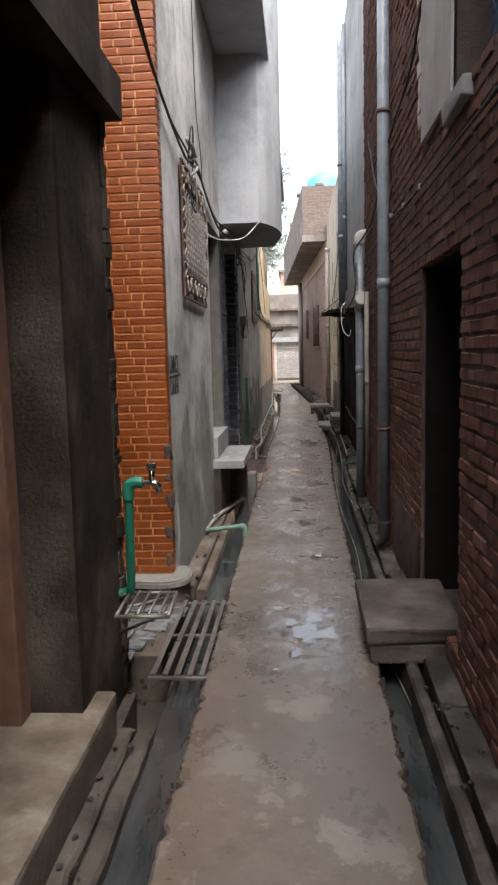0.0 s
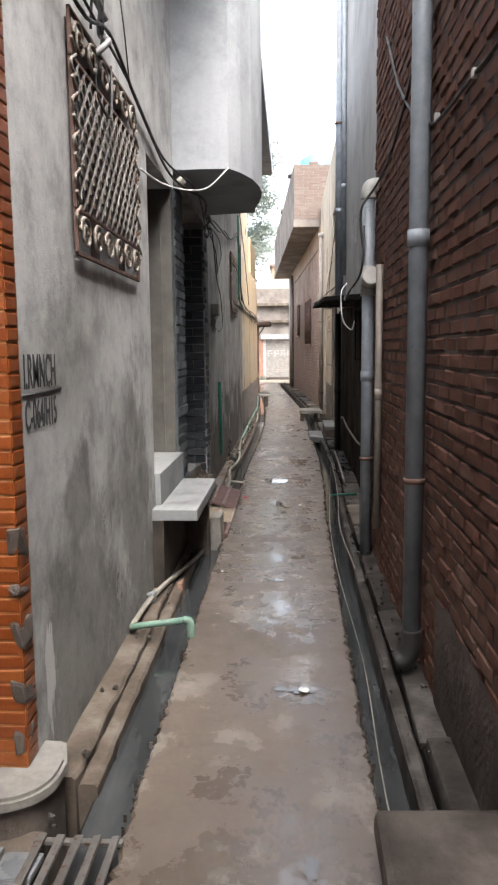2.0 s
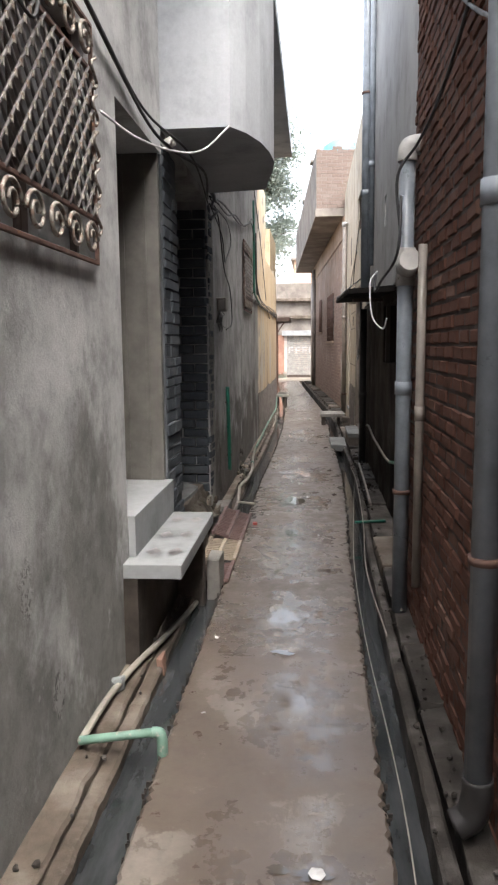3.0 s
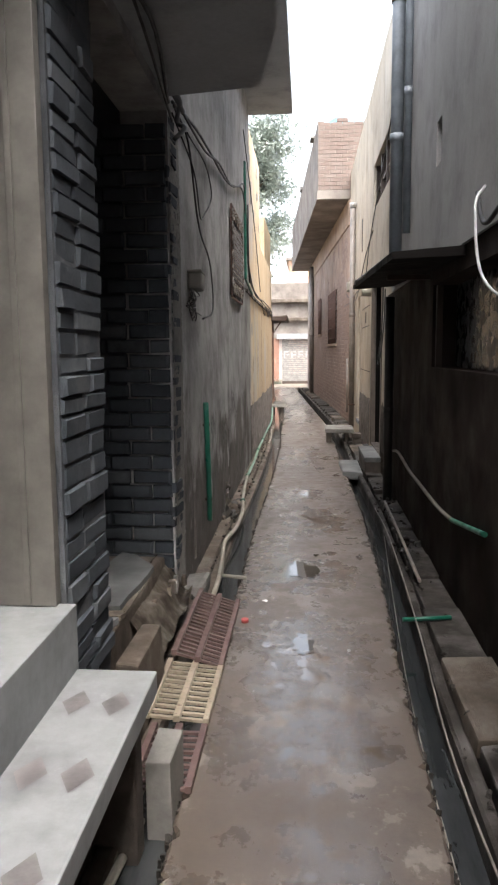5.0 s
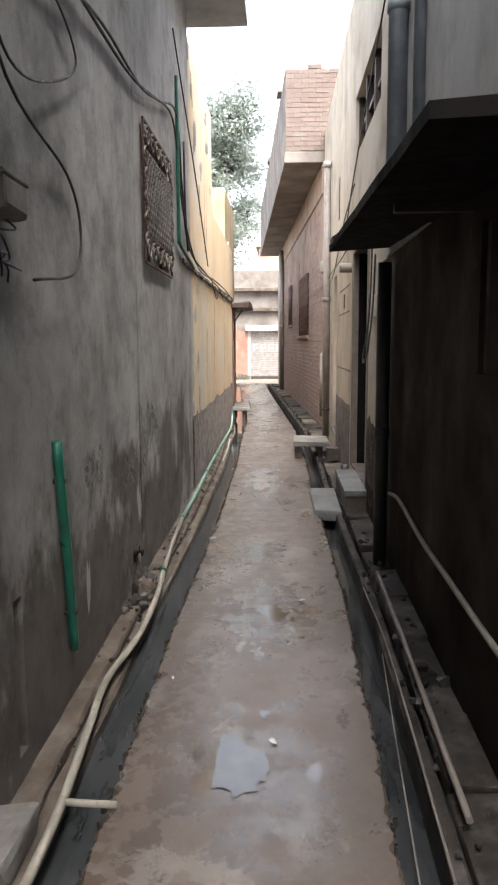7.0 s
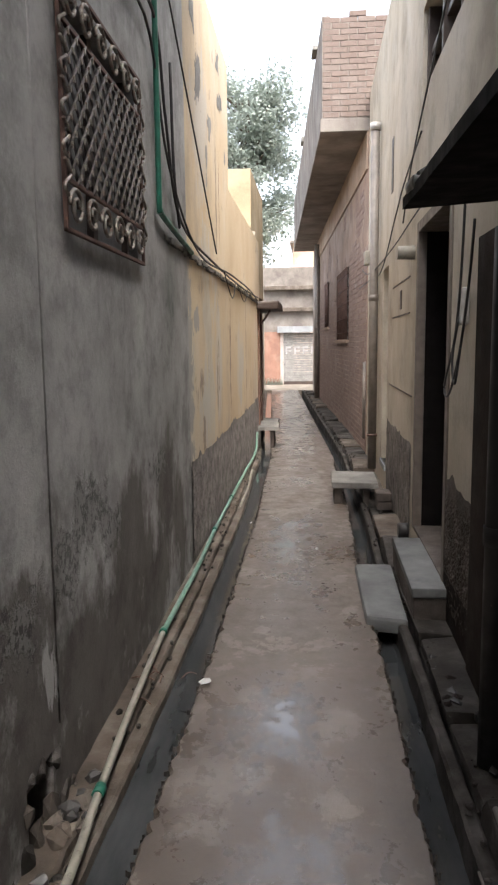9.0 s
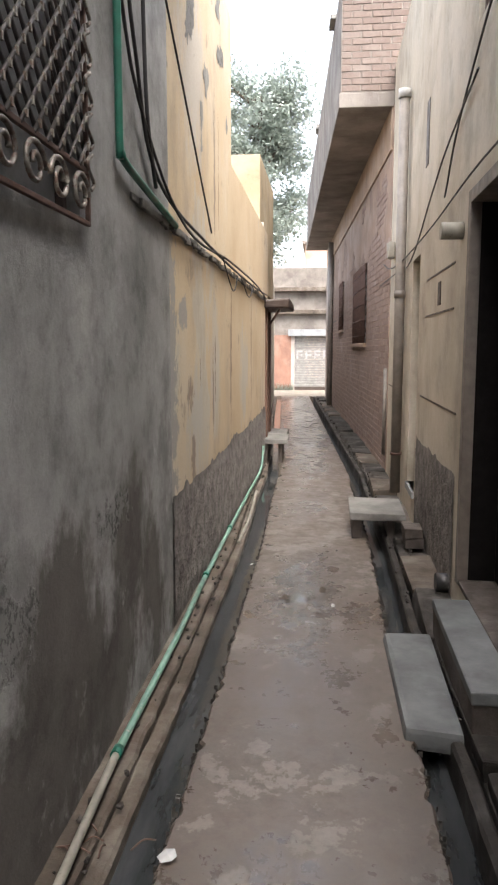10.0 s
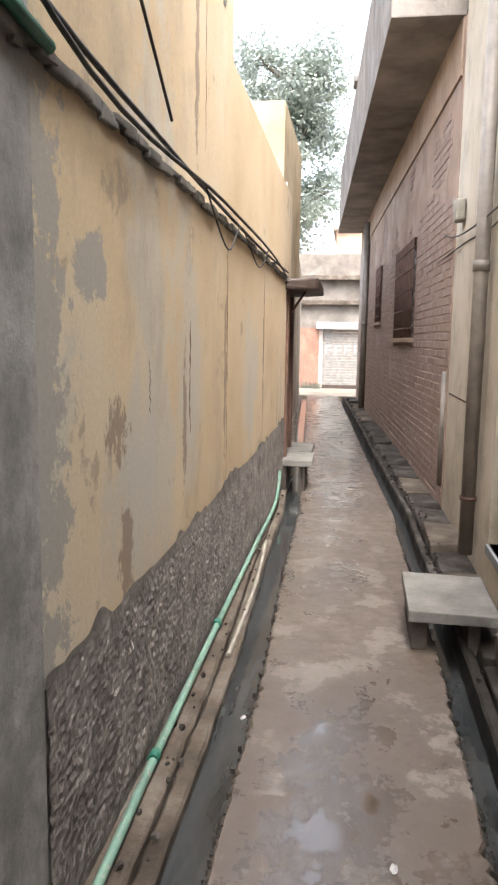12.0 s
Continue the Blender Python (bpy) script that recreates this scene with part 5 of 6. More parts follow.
def pink_windows():
    for name, y0, y1, z0, z1 in (("window_6", 23.4, 25.6, 1.63, 2.9), ("window_7", 27.9, 29.2, 1.95, 3.0)):
        x = R3 + bend((y0 + y1) / 2)
        w = thing(name, (x, (y0 + y1) / 2, z0), "dark window with rusty bars in the pink wall", "window", kind="structure")
        part("pane", boxes([(R3 + 0.14, R3 + 0.15, y0, y1, z0, z1)]), "pane", w, bent=True)
        part("frame", boxes([(R3 + 0.01, R3 + 0.06, y0, y0 + 0.07, z0, z1), (R3 + 0.01, R3 + 0.06, y1 - 0.07, y1, z0, z1)], 0.004), "rust", w, bent=True)
        part("sill", boxes([(R3 - 0.04, R3 + 0.05, y0 - 0.05, y1 + 0.05, z0 - 0.06, z0)], 0.006), "pinkish", w, bent=True)
        y = y0 + 0.16
        while y < y1 - 0.1:
            part("bar", tube_bm([(R3 - 0.01 + bend(y), y, z0), (R3 - 0.01 + bend(y), y, z1)], 0.012, 6, False), "rust", w)
            y += 0.16
        for q in range(5):
            z = z0 + (q + 0.5) * (z1 - z0) / 5
            part("cross_bar", tube_bm([(R3 - 0.012 + bend(y0), y0, z), (R3 - 0.012 + bend(y1), y1, z)], 0.01, 6, False), "rust", w)


pink_windows()
tagged(part("wall_pink_plaster", boxes([(R3 - 0.012, R3 + 0.01, 20.92, 34.25, 3.95, 4.45)], 0.004), "pinkish", bent=True), "orange-pink plaster above the bare bricks", "wall", kind="structure")
tagged(part("wall_pink_corner", boxes([(R3 - 0.02, R3 + 0.012, 31.5, 34.28, -0.05, 3.946)], 0.004), "pale_pink", bent=True), "pale plastered corner of the pink house", "wall", kind="structure")


# ---- the end of the lane ----
def far_end():
    tagged(part("wall_end", boxes([(-9, -1.15, 38.5, 38.8, -0.1, 4.4), (-1.15, 1.1, 38.5, 38.8, 2.2, 4.4), (1.1, 9, 38.5, 38.8, -0.1, 4.4)]), "old_front"), "weathered shop front across the road", "wall", kind="structure")
    tagged(part("wall_end_red", boxes([(-9, -1.15, 38.44, 38.5, 0.0, 2.0)], 0.005), "orange_wall"), "orange-red painted wall beside the shutter", "wall", kind="structure")
    tagged(part("trim_end", boxes([(-9, 9, 38.3, 38.5, 2.75, 2.9), (-9, 9, 38.25, 38.5, 3.55, 3.7)], 0.02), "ledge"), "dark weathered cornices of the shop front", "cornice", kind="structure")
    s = thing("rolling_shutter", (0, 38.5, 0.0), "pale rolling shop shutter, closed, with painted marks", "shutter")
    z = 0.12
    while z < 1.95:
        part("slat", boxes([(-1.02, 1.02, 38.52, 38.56, z, z + 0.088)], 0.015), "shutter", s)
        z += 0.092
    part("bottom_rail", boxes([(-1.02, 1.02, 38.48, 38.55, 0.0, 0.12)], 0.01), "wood_dark", s)
    part("side_rail", boxes([(-1.15, -1.02, 38.47, 38.56, 0.0, 1.96)], 0.01), "pale_pink", s)
    part("side_rail", boxes([(1.02, 1.15, 38.47, 38.56, 0.0, 1.96)], 0.01), "pale_pink", s)
    part("header", boxes([(-1.25, 1.25, 38.3, 38.55, 1.96, 2.2)], 0.015), "marble", s, "white header box")
    for q, x in enumerate((-0.95, -0.62, -0.3, 0.02)):
        part("painted_mark", boxes([(x, x + 0.07, 38.508, 38.514, 1.15, 1.45), (x + 0.07, x + 0.22, 38.508, 38.514, 1.38, 1.45), (x + 0.07, x + 0.22, 38.508, 38.514, 1.25, 1.3)]), "shutter_mark", s)
    rnd = random.Random(5)
    bm = bmesh.new()
    for q in range(260):
        x, y, h = rnd.uniform(-3, -1.05), rnd.uniform(38.1, 38.42), rnd.uniform(0.1, 0.32)
        a = rnd.uniform(0, 6.28)
        v = [bm.verts.new(p) for p in ((x - 0.015, y, 0), (x + 0.015, y, 0), (x + 0.12 * math.cos(a) * h / 0.3, y + 0.1 * math.sin(a) * h / 0.3, h))]
        bm.faces.new(v)
    tagged(part("weeds", bm, "leaf"), "low green weeds at the foot of the wall", "weeds", kind="stuff")
    h = thing("far_house", (2.0, 50, 0), "peach-coloured house beyond the road", "house")
    part("wall", boxes([(-0.95, 9, 48, 54, 0, 6.5)], 0.02), "peach", h)
    part("roof", boxes([(-1.1, 9.1, 47.8, 54.2, 6.5, 6.65)], 0.02), "pale_pink", h)
    t = part("window", boxes([(0.6, 1.6, 47.95, 48.0, 4.6, 5.8)], 0.01), "wood_dark", h)
    part("pane", boxes([(0.66, 1.54, 47.93, 47.949, 4.66, 5.74)]), "pane", t)


far_end()


def tree(x, y, base, height, spread, seed):
    rnd = random.Random(seed)
    t = thing("tree", (x, y, base), "tall leafy green tree beyond the rooftops", "tree")
    bm = bmesh.new()
    tube(bm, [(x, y, base), (x + 0.2, y, base + height * 0.3), (x + 0.1, y, base + height * 0.6), (x + 0.3, y, base + height * 0.86)], [0.32] * 6 + [0.2] * 6 + [0.1] * 6 + [0.03], 8)
    tips = []
    for q in range(34):
        z0 = base + height * rnd.uniform(0.3, 0.85)
        a = rnd.uniform(0, 6.28)
        n = spread * rnd.uniform(0.5, 1.05) * (1.15 - 0.6 * abs((z0 - base) / height - 0.55))
        end = Vector((x + n * math.cos(a), y + n * math.sin(a), z0 + rnd.uniform(0.3, 1.8)))
        mid = Vector((x + n * 0.5 * math.cos(a), y + n * 0.5 * math.sin(a), z0 + 0.6))
        line = smooth_line([(x + 0.15, y, z0), mid, end], 4)
        tube(bm, line, [0.09 * (1 - k / len(line)) + 0.015 for k in range(len(line))], 5, False)
        tips += [mid.lerp(end, s) for s in (0.2, 0.5, 0.8, 1.0)]
    part("trunk", bm, "bark", t)
    verts, faces = [], []
    for tip in tips:
        for _ in range(rnd.randint(1, 2)):
            c = tip + Vector([rnd.gauss(0, 0.45) for _ in range(3)])
            for _ in range(120):
                p = c + Vector((rnd.gauss(0, 0.33), rnd.gauss(0, 0.33), rnd.gauss(0, 0.26)))
                d = Vector([rnd.gauss(0, 1) for _ in range(3)]).normalized() * rnd.uniform(0.08, 0.15)
                e = d.cross(Vector([rnd.gauss(0, 1) for _ in range(3)])).normalized() * rnd.uniform(0.04, 0.07)
                b = len(verts)
                verts += [tuple(p - d), tuple(p + e), tuple(p + d), tuple(p - e)]
                faces.append((b, b + 1, b + 2, b + 3))
    me = bpy.data.meshes.new("crown")
    me.from_pydata(verts, [], faces)
    me.materials.append(M["leaf"])
    crown = new("crown", me)
    crown.parent = t
    crown.matrix_parent_inverse = Matrix.Translation(-t.location)


tree(-3.3, 47, -0.2, 15.6, 1.9, 3)


# ---- pipes, cables and small things ----
def gutter_grates():
    g = thing("drain_grate", (-0.48, 3.87, 0.0), "worn steel bar grate lying over the gutter", "drain grate")
    for q in range(5):
        x = -0.605 + q * 0.056
        part("bar", boxes([(x, x + 0.026, 3.38, 4.38, 0.022, 0.034)], 0.003, 0.002), "steel", g)
    for y in (3.37, 3.87, 4.36):
        part("cross_bar", boxes([(-0.615, -0.345, y, y + 0.022, 0.008, 0.0215)], 0.003), "steel", g)
    r = thing("metal_rack", (-0.51, 3.18, 0.45), "small steel rack fixed under the tap", "metal rack")
    z = 0.45
    for a, b in (((-0.645, 2.99), (-0.435, 2.99)), ((-0.655, 3.28), (-0.45, 3.28)), ((-0.645, 2.99), (-0.655, 3.28)), ((-0.435, 2.99), (-0.45, 3.28))):
        part("frame_bar", tube_bm([(a[0], a[1], z), (b[0], b[1], z)], 0.008, 6, False), "steel", r)
    for x in (-0.605, -0.56, -0.515, -0.475):
        part("bar", tube_bm([(x, 2.99, z + 0.006), (x - 0.005, 3.28, z + 0.006)], 0.006, 6, False), "steel", r)
    part("brace", tube_bm([(-0.635, 3.1, z - 0.004), (-0.445, 3.26, z - 0.004)], 0.006, 6, False), "steel", r)
    part("strut", tube_bm([(-0.43, 3.06, z), (-0.69, 3.2, 0.3)], 0.007, 6, False), "steel", r)
    part("strut", tube_bm([(-0.655, 3.28, z), (-0.7, 3.283, z - 0.02)], 0.007, 6, False), "steel", r)
    for (x0, x1, y0, y1, dz, m, lab) in ((-0.58, -0.34, 8.95, 9.85, 0.07, "cast", "reddish cast-iron drain grate leaning over the gutter"), (-0.6, -0.34, 8.45, 8.98, 0.02, "cast_pale", "tan cast-iron drain grate on the lane's edge"),
                                         (-0.56, -0.34, 8.0, 8.42, 0.0, "cast", "dark cast-iron drain grate, half hidden")):
        g = thing("cast_grate", ((x0 + x1) / 2, y0, 0.0), lab, "drain grate", "cast-iron grates")
        tilt = lambda x: 0.02 + dz * (x1 - x) / (x1 - x0)
        for a, b in ((x0, x0 + 0.025), (x1 - 0.025, x1), ((x0 + x1) / 2 - 0.014, (x0 + x1) / 2 + 0.014)):
            z = tilt((a + b) / 2)
            part("rail", boxes([(a, b, y0, y1, z - 0.012, z + 0.014)], 0.003), m, g)
        y = y0
        while y < y1 - 0.02:
            for a, b in ((x0 + 0.025, (x0 + x1) / 2 - 0.014), ((x0 + x1) / 2 + 0.014, x1 - 0.025)):
                bm = bmesh.new()
                box(bm, a, b, y, y + 0.015, -0.005, 0.006)
                for v in bm.verts:
                    v.co.z += tilt(v.co.x)
                part("bar", bm, m, g)
            y += 0.045


gutter_grates()


def garden_tap():
    t = thing("water_tap", (-0.7, 3.3, 0.44), "green standpipe with a chrome tap beside the pier", "water tap")
    part("standpipe", tube_bm([(-0.72, 3.3, 0.44), (-0.67, 3.3, 0.45), (-0.645, 3.27, 0.5), (-0.627, 3.22, 0.9)], 0.019, 10), "green", t)
    part("elbow", tube_bm([(-0.628, 3.22, 0.87), (-0.627, 3.22, 0.925), (-0.605, 3.22, 0.945), (-0.565, 3.22, 0.945)], 0.024, 10), "green", t)
    part("tap_body", tube_bm([(-0.57, 3.22, 0.945), (-0.51, 3.22, 0.94), (-0.495, 3.22, 0.9)], 0.014, 10), "chrome", t)
    part("tap_handle", tube_bm([(-0.525, 3.22, 0.95), (-0.525, 3.22, 1.0)], 0.013, 8, False), "chrome", t)
    part("tap_lever", boxes([(-0.543, -0.507, 3.2, 3.24, 1.0, 1.03)], 0.006), "chrome", t)


garden_tap()


def long_pipes():
    p = thing("water_pipe", (-0.6, 5.97, 0.0), "thin beige and green water pipe lying along the gutter", "water pipe")
    part("cross_pipe", tube_bm([(-0.67, 5.97, 0.06), (-0.38, 6.0, 0.09)], 0.017, 8, False), "pale_green", p)
    part("elbow", tube_bm([(-0.4, 6.0, 0.088), (-0.365, 6.0, 0.08), (-0.36, 6.0, 0.0), (-0.36, 6.0, -0.05)], 0.021, 8), "pale_green", p)
    part("run", tube_bm([(-0.665, 5.97, 0.06), (-0.66, 6.35, 0.05), (-0.62, 6.7, 0.045), (-0.57, 7.0, 0.03), (-0.52, 7.5, -0.01), (-0.5, 7.95, -0.06)], 0.0155, 8), "hose", p)
    q = thing("water_pipe", (-0.55, 12, 0.04), "long pale water pipe lying on the ledge beside the gutter", "water pipe")
    part("run", tube_bm([(-0.5, 9.7, 0.05), (-0.505, 10.2, 0.05), (-0.54, 10.7, 0.05), (-0.565, 11.1, 0.05), (-0.52, 11.6, 0.045), (-0.53, 12.2, 0.045), (-0.56, 12.6, 0.05), (-0.6, 13.3, 0.05), (-0.63, 14.05, 0.05)], 0.0155, 8), "hose", q)
    part("run", tube_bm([(-0.628, 14.0, 0.05), (-0.63, 15.2, 0.045), (-0.648, 16.2, 0.045), (-0.655, 17.5, 0.045), (-0.656, 19.0, 0.05), (-0.65, 20.4, 0.07), (-0.65, 20.8, 0.3)], 0.0165, 8), "pale_green", q)
    for y, x in ((12.6, -0.56), (14.02, -0.629), (16.2, -0.648), (17.5, -0.655)):
        part("coupling", tube_bm([(x, y - 0.025, 0.05), (x - 0.001, y + 0.025, 0.05)], 0.022, 8, False), "green", q)
    t = thing("old_pipe", (-0.535, 18.0, 0.0), "short pale pipe lying on the gutter's lip", "pipe")
    part("pipe", tube_bm([(-0.545, 17.2, 0.008), (-0.55, 18.2, 0.01), (-0.6, 19.3, 0.012)], 0.013, 8), "hose", t)
    rnd = random.Random(63)
    for k in range(7):
        x, y, a = rnd.uniform(-0.62, -0.42), rnd.uniform(13.1, 13.7), rnd.uniform(0, 3.1)
        n = rnd.uniform(0.05, 0.11)
        tagged(part("twig", tube_bm([(x, y, 0.022), (x + n * 0.5 * math.cos(a), y + n * 0.5 * math.sin(a), 0.04), (x + n * math.cos(a), y + n * math.sin(a), 0.022)], 0.003, 5), "wood_red"), "thin dry twig lying beside the gutter", "twig", "twigs beside the gutter")
    tagged(part("brick_shard", boxes([(-0.545, -0.515, 6.76, 6.86, -0.06, 0.03)], 0.006, 0.008), "orange_wall"), "small orange brick shard in the gutter", "brick")
    part("cross_pipe", tube_bm([(-0.5, 10.25, 0.05), (-0.34, 10.27, 0.03)], 0.012, 8, False), "hose", q)
    g = thing("green_standpipe", (L, 10.9, 0.24), "upright bright green water pipe against the grey wall", "water pipe")
    part("pipe", tube_bm([(-0.662, 10.97, 0.24), (-0.66, 10.92, 0.6), (-0.662, 10.84, 1.11)], 0.0195, 10), "green", g)
    for y, z in ((10.95, 0.4), (10.87, 0.95)):
        part("clip", boxes([(L, -0.64, y - 0.012, y + 0.02, z - 0.008, z + 0.008)], 0.003), "rust", g)
    h = thing("green_wall_pipe", (L + 0.03, 14.3, 2.3), "green water pipe turning along the wall", "water pipe")
    part("pipe", tube_bm([(L + 0.03, 14.35, 3.6), (L + 0.03, 14.35, 2.4), (L + 0.03, 14.37, 2.32), (L + 0.03, 14.5, 2.28), (L + 0.03, 15.4, 2.2)], 0.016, 8, True), "green", h)
    r = thing("conduit", (R2 - 0.03, 10.5, 0.6), "thin green-white hose running down the sooty wall", "hose")
    part("hose", tube_bm([(R2 - 0.018, 12.85, 0.5), (R2 - 0.013, 12.5, 0.53), (R2 - 0.013, 11.8, 0.48), (R2 - 0.013, 11.2, 0.47), (R2 - 0.013, 10.5, 0.46), (R2 - 0.013, 10.0, 0.48)], 0.0125, 8), "hose", r)
    part("hose_end", tube_bm([(R2 - 0.013, 10.02, 0.48), (R2 - 0.016, 9.6, 0.54), (R2 - 0.02, 9.2, 0.6)], 0.014, 8), "green", r, "green hose end")
    s = thing("cross_pipe", (0.5, 9.55, 0.02), "short green pipe across the gutter", "water pipe")
    part("pipe", tube_bm([(0.56, 9.6, 0.025), (0.82, 9.62, 0.035)], 0.012, 8, False), "green", s)
    w = thing("gutter_wires", (0.55, 8, 0.0), "thin pale wires lying in the gutter", "wire")
    part("wire", tube_bm([(0.6, 3.0, -0.11), (0.5, 4.6, -0.122), (0.53, 6.0, -0.122), (0.5, 7.5, -0.122), (0.52, 9.0, -0.122), (0.6, 10.5, -0.06), (0.66, 11.5, 0.0)], 0.003, 5), "hose", w)
    part("wire", tube_bm([(0.6, 7.0, 0.0), (0.56, 8.2, 0.03), (0.62, 9.4, 0.03), (0.66, 10.6, 0.04), (0.68, 11.6, 0.04), (0.66, 12.3, 0.05)], 0.005, 6), "pipe_brown", w)
    b = thing("old_pipe", (0.75, 11.3, 0.04), "old brown pipe lying beside the gutter", "pipe")
    part("pipe", tube_bm([(0.74, 10.2, 0.05), (0.76, 11.4, 0.06), (0.78, 12.6, 0.05)], 0.012, 8), "pipe_brown", b)
    rnd = random.Random(31)
    for q in range(46):
        x, y, n = rnd.uniform(0.72, 0.86), rnd.uniform(10.6, 13.9), rnd.uniform(0.02, 0.055)
        bm = bmesh.new()
        bmesh.ops.create_icosphere(bm, subdivisions=1, radius=n * 0.6, matrix=Matrix.Translation((x + n / 2, y, 0.01 + n * 0.25)))
        for v in bm.verts:
            v.co += n * Vector((rnd.uniform(-0.22, 0.22), rnd.uniform(-0.3, 0.3), rnd.uniform(-0.15, 0.15)))
        tagged(part("rubble_stone", bm, rnd.choice(("wet_rubble", "wet_rubble", "soot_and_shade"))), "dark wet rubble stone beside the gutter", "stone", "rubble beside the gutter")


long_pipes()


def cables():
    c = thing("cable_bundle", (L, 7, 2.8), "tangled black electric cables strung along the grey wall", "cables")
    x = L + 0.03
    runs = [
        [(x, 3.6, 3.2), (x, 4.5, 2.95), (x + 0.02, 5.3, 2.78), (x + 0.02, 5.8, 2.88), (x, 6.5, 2.8), (x, 7.4, 2.68), (x + 0.05, 7.9, 2.66), (x + 0.12, 8.6, 2.7), (x, 9.6, 2.72)],
        [(x + 0.01, 3.6, 3.25), (x, 4.6, 2.92), (x + 0.02, 5.4, 2.84), (x, 6.3, 2.84), (x, 7.3, 2.72), (x + 0.1, 8.2, 2.7), (x, 9.7, 2.66)],
        [(x, 5.55, 2.8), (x + 0.03, 5.5, 3.0), (x + 0.03, 5.62, 3.06), (x + 0.02, 5.68, 2.85), (x, 5.6, 2.6), (x + 0.03, 5.72, 2.5), (x, 5.9, 2.78)],
        [(x, 6.0, 4.3), (x, 6.05, 3.4), (x + 0.02, 6.12, 3.0), (x, 6.3, 2.82)],
        [(x, 9.75, 2.75), (x + 0.02, 10.1, 2.66), (x + 0.03, 10.4, 2.25), (x, 11.1, 2.13), (x, 11.28, 1.95), (x + 0.02, 11.1, 1.75), (x + 0.02, 10.6, 1.68)],
        [(x, 9.7, 2.7), (x + 0.05, 10.1, 2.5), (x + 0.04, 10.4, 2.3), (x, 10.9, 2.4), (x, 11.3, 2.6), (x, 11.0, 2.75), (x, 10.2, 2.74)],
        [(x, 9.72, 2.76), (x, 10.5, 2.86), (x, 11.2, 2.9), (x, 12.4, 2.95), (x, 13.4, 3.12), (x, 14.3, 3.3), (x, 14.6, 2.8), (x, 15.0, 2.35), (x, 16.5, 2.25), (x, 19, 2.22), (x, 21.3, 2.25)],
        [(x, 9.75, 2.8), (x + 0.02, 10.8, 2.8), (x, 11.8, 2.96), (x, 12.8, 3.0), (x, 14.1, 3.2), (x, 14.65, 2.6), (x + 0.02, 15.6, 2.22), (x + 0.03, 17.4, 2.24), (x + 0.02, 19.6, 2.25), (x, 21.2, 2.2)],
        [(x, 14.2, 3.9), (x + 0.05, 15.2, 3.0), (x + 0.05, 16.3, 2.3)],
        [(x, 14.75, 3.2), (x, 14.8, 2.6), (x, 14.95, 2.3)],
        [(x + 0.02, 17.0, 2.24), (x + 0.04, 17.5, 2.02), (x + 0.03, 18.0, 2.2), (x + 0.04, 18.7, 2.05), (x + 0.02, 19.4, 2.24)],
    ]
    for q, pts in enumerate(runs):
        part("cable", tube_bm(pts, (0.009, 0.007, 0.006, 0.004, 0.006, 0.005, 0.009, 0.008, 0.006, 0.01, 0.005)[q], 6), "cable", c)
    part("white_wire", tube_bm([(x, 6.5, 2.47), (x + 0.03, 7.0, 2.5), (x + 0.12, 7.5, 2.56), (-0.42, 7.72, 2.62), (-0.28, 7.84, 2.78)], 0.006, 5), "white_cable", c, "thin white wire")
    part("insulator", tube_bm([(x, 7.8, 2.66), (x + 0.06, 7.8, 2.7)], 0.03, 8, False), "white_plastic", c)
    for y, z in ((5.6, 2.84), (9.75, 2.7)):
        part("knot", tube_bm([(x, y, z - 0.12), (x + 0.05, y + 0.05, z - 0.05), (x, y + 0.1, z), (x + 0.04, y - 0.03, z + 0.06), (x, y - 0.08, z + 0.12), (x + 0.05, y + 0.02, z + 0.02)], 0.014, 6), "cable_grey", c, "taped grey cable knot")
    j = thing("junction_box", (L + 0.05, 10.42, 1.85), "old pale electric junction box with loose wires", "junction box")
    part("box", boxes([(L, L + 0.085, 10.27, 10.48, 1.845, 1.955)], 0.02, 0.006), "dusty", j)
    part("box_lid", boxes([(L + 0.002, L + 0.089, 10.266, 10.484, 1.945, 1.962)], 0.006, 0.004), "dusty", j)
    rnd = random.Random(12)
    for k in range(9):
        a = (L + 0.03, 10.26 + 0.018 * k, 1.85)
        pts = [a] + [(L + rnd.uniform(0.01, 0.06), 10.3 + rnd.uniform(-0.14, 0.16), 1.8 - 0.035 * q + rnd.uniform(-0.04, 0.04)) for q in range(4)]
        part("wire", tube_bm(pts, 0.0035, 5), rnd.choice(("cable", "cable", "cable_grey")), j)
    d = thing("wall_cables", (R, 5, 2.3), "black cables stapled along the brick wall", "cables")
    x = R - 0.02
    for pts in ([(x, 2.6, 2.28), (x, 3.9, 2.3), (x, 4.8, 2.32), (x, 5.6, 2.4), (x, 6.4, 2.8), (x, 7.0, 3.3)], [(x, 4.2, 3.2), (x, 4.6, 3.0), (x, 5.5, 2.9), (x, 6.6, 2.6), (x, 7.4, 2.55), (0.64, 7.5, 2.4), (0.66, 7.5, 2.1)],
                [(0.66, 7.5, 2.3), (0.64, 7.45, 2.0), (0.6, 7.9, 1.9), (0.58, 8.1, 1.85), (0.6, 8.3, 1.98)]):
        part("cable", tube_bm(pts, 0.008, 6), "cable", d)
    for y, z in ((4.2, 2.3), (4.8, 2.32), (5.4, 2.37)):
        part("clip", boxes([(x - 0.012, x + 0.01, y - 0.012, y + 0.012, z - 0.015, z + 0.015)], 0.004), "white_plastic", d)
    part("white_wire", tube_bm([(0.6, 8.2, 1.98), (0.55, 8.1, 1.9), (0.56, 8.05, 1.7), (0.62, 8.0, 1.62), (0.64, 7.95, 1.68)], 0.005, 5), "white_cable", d)
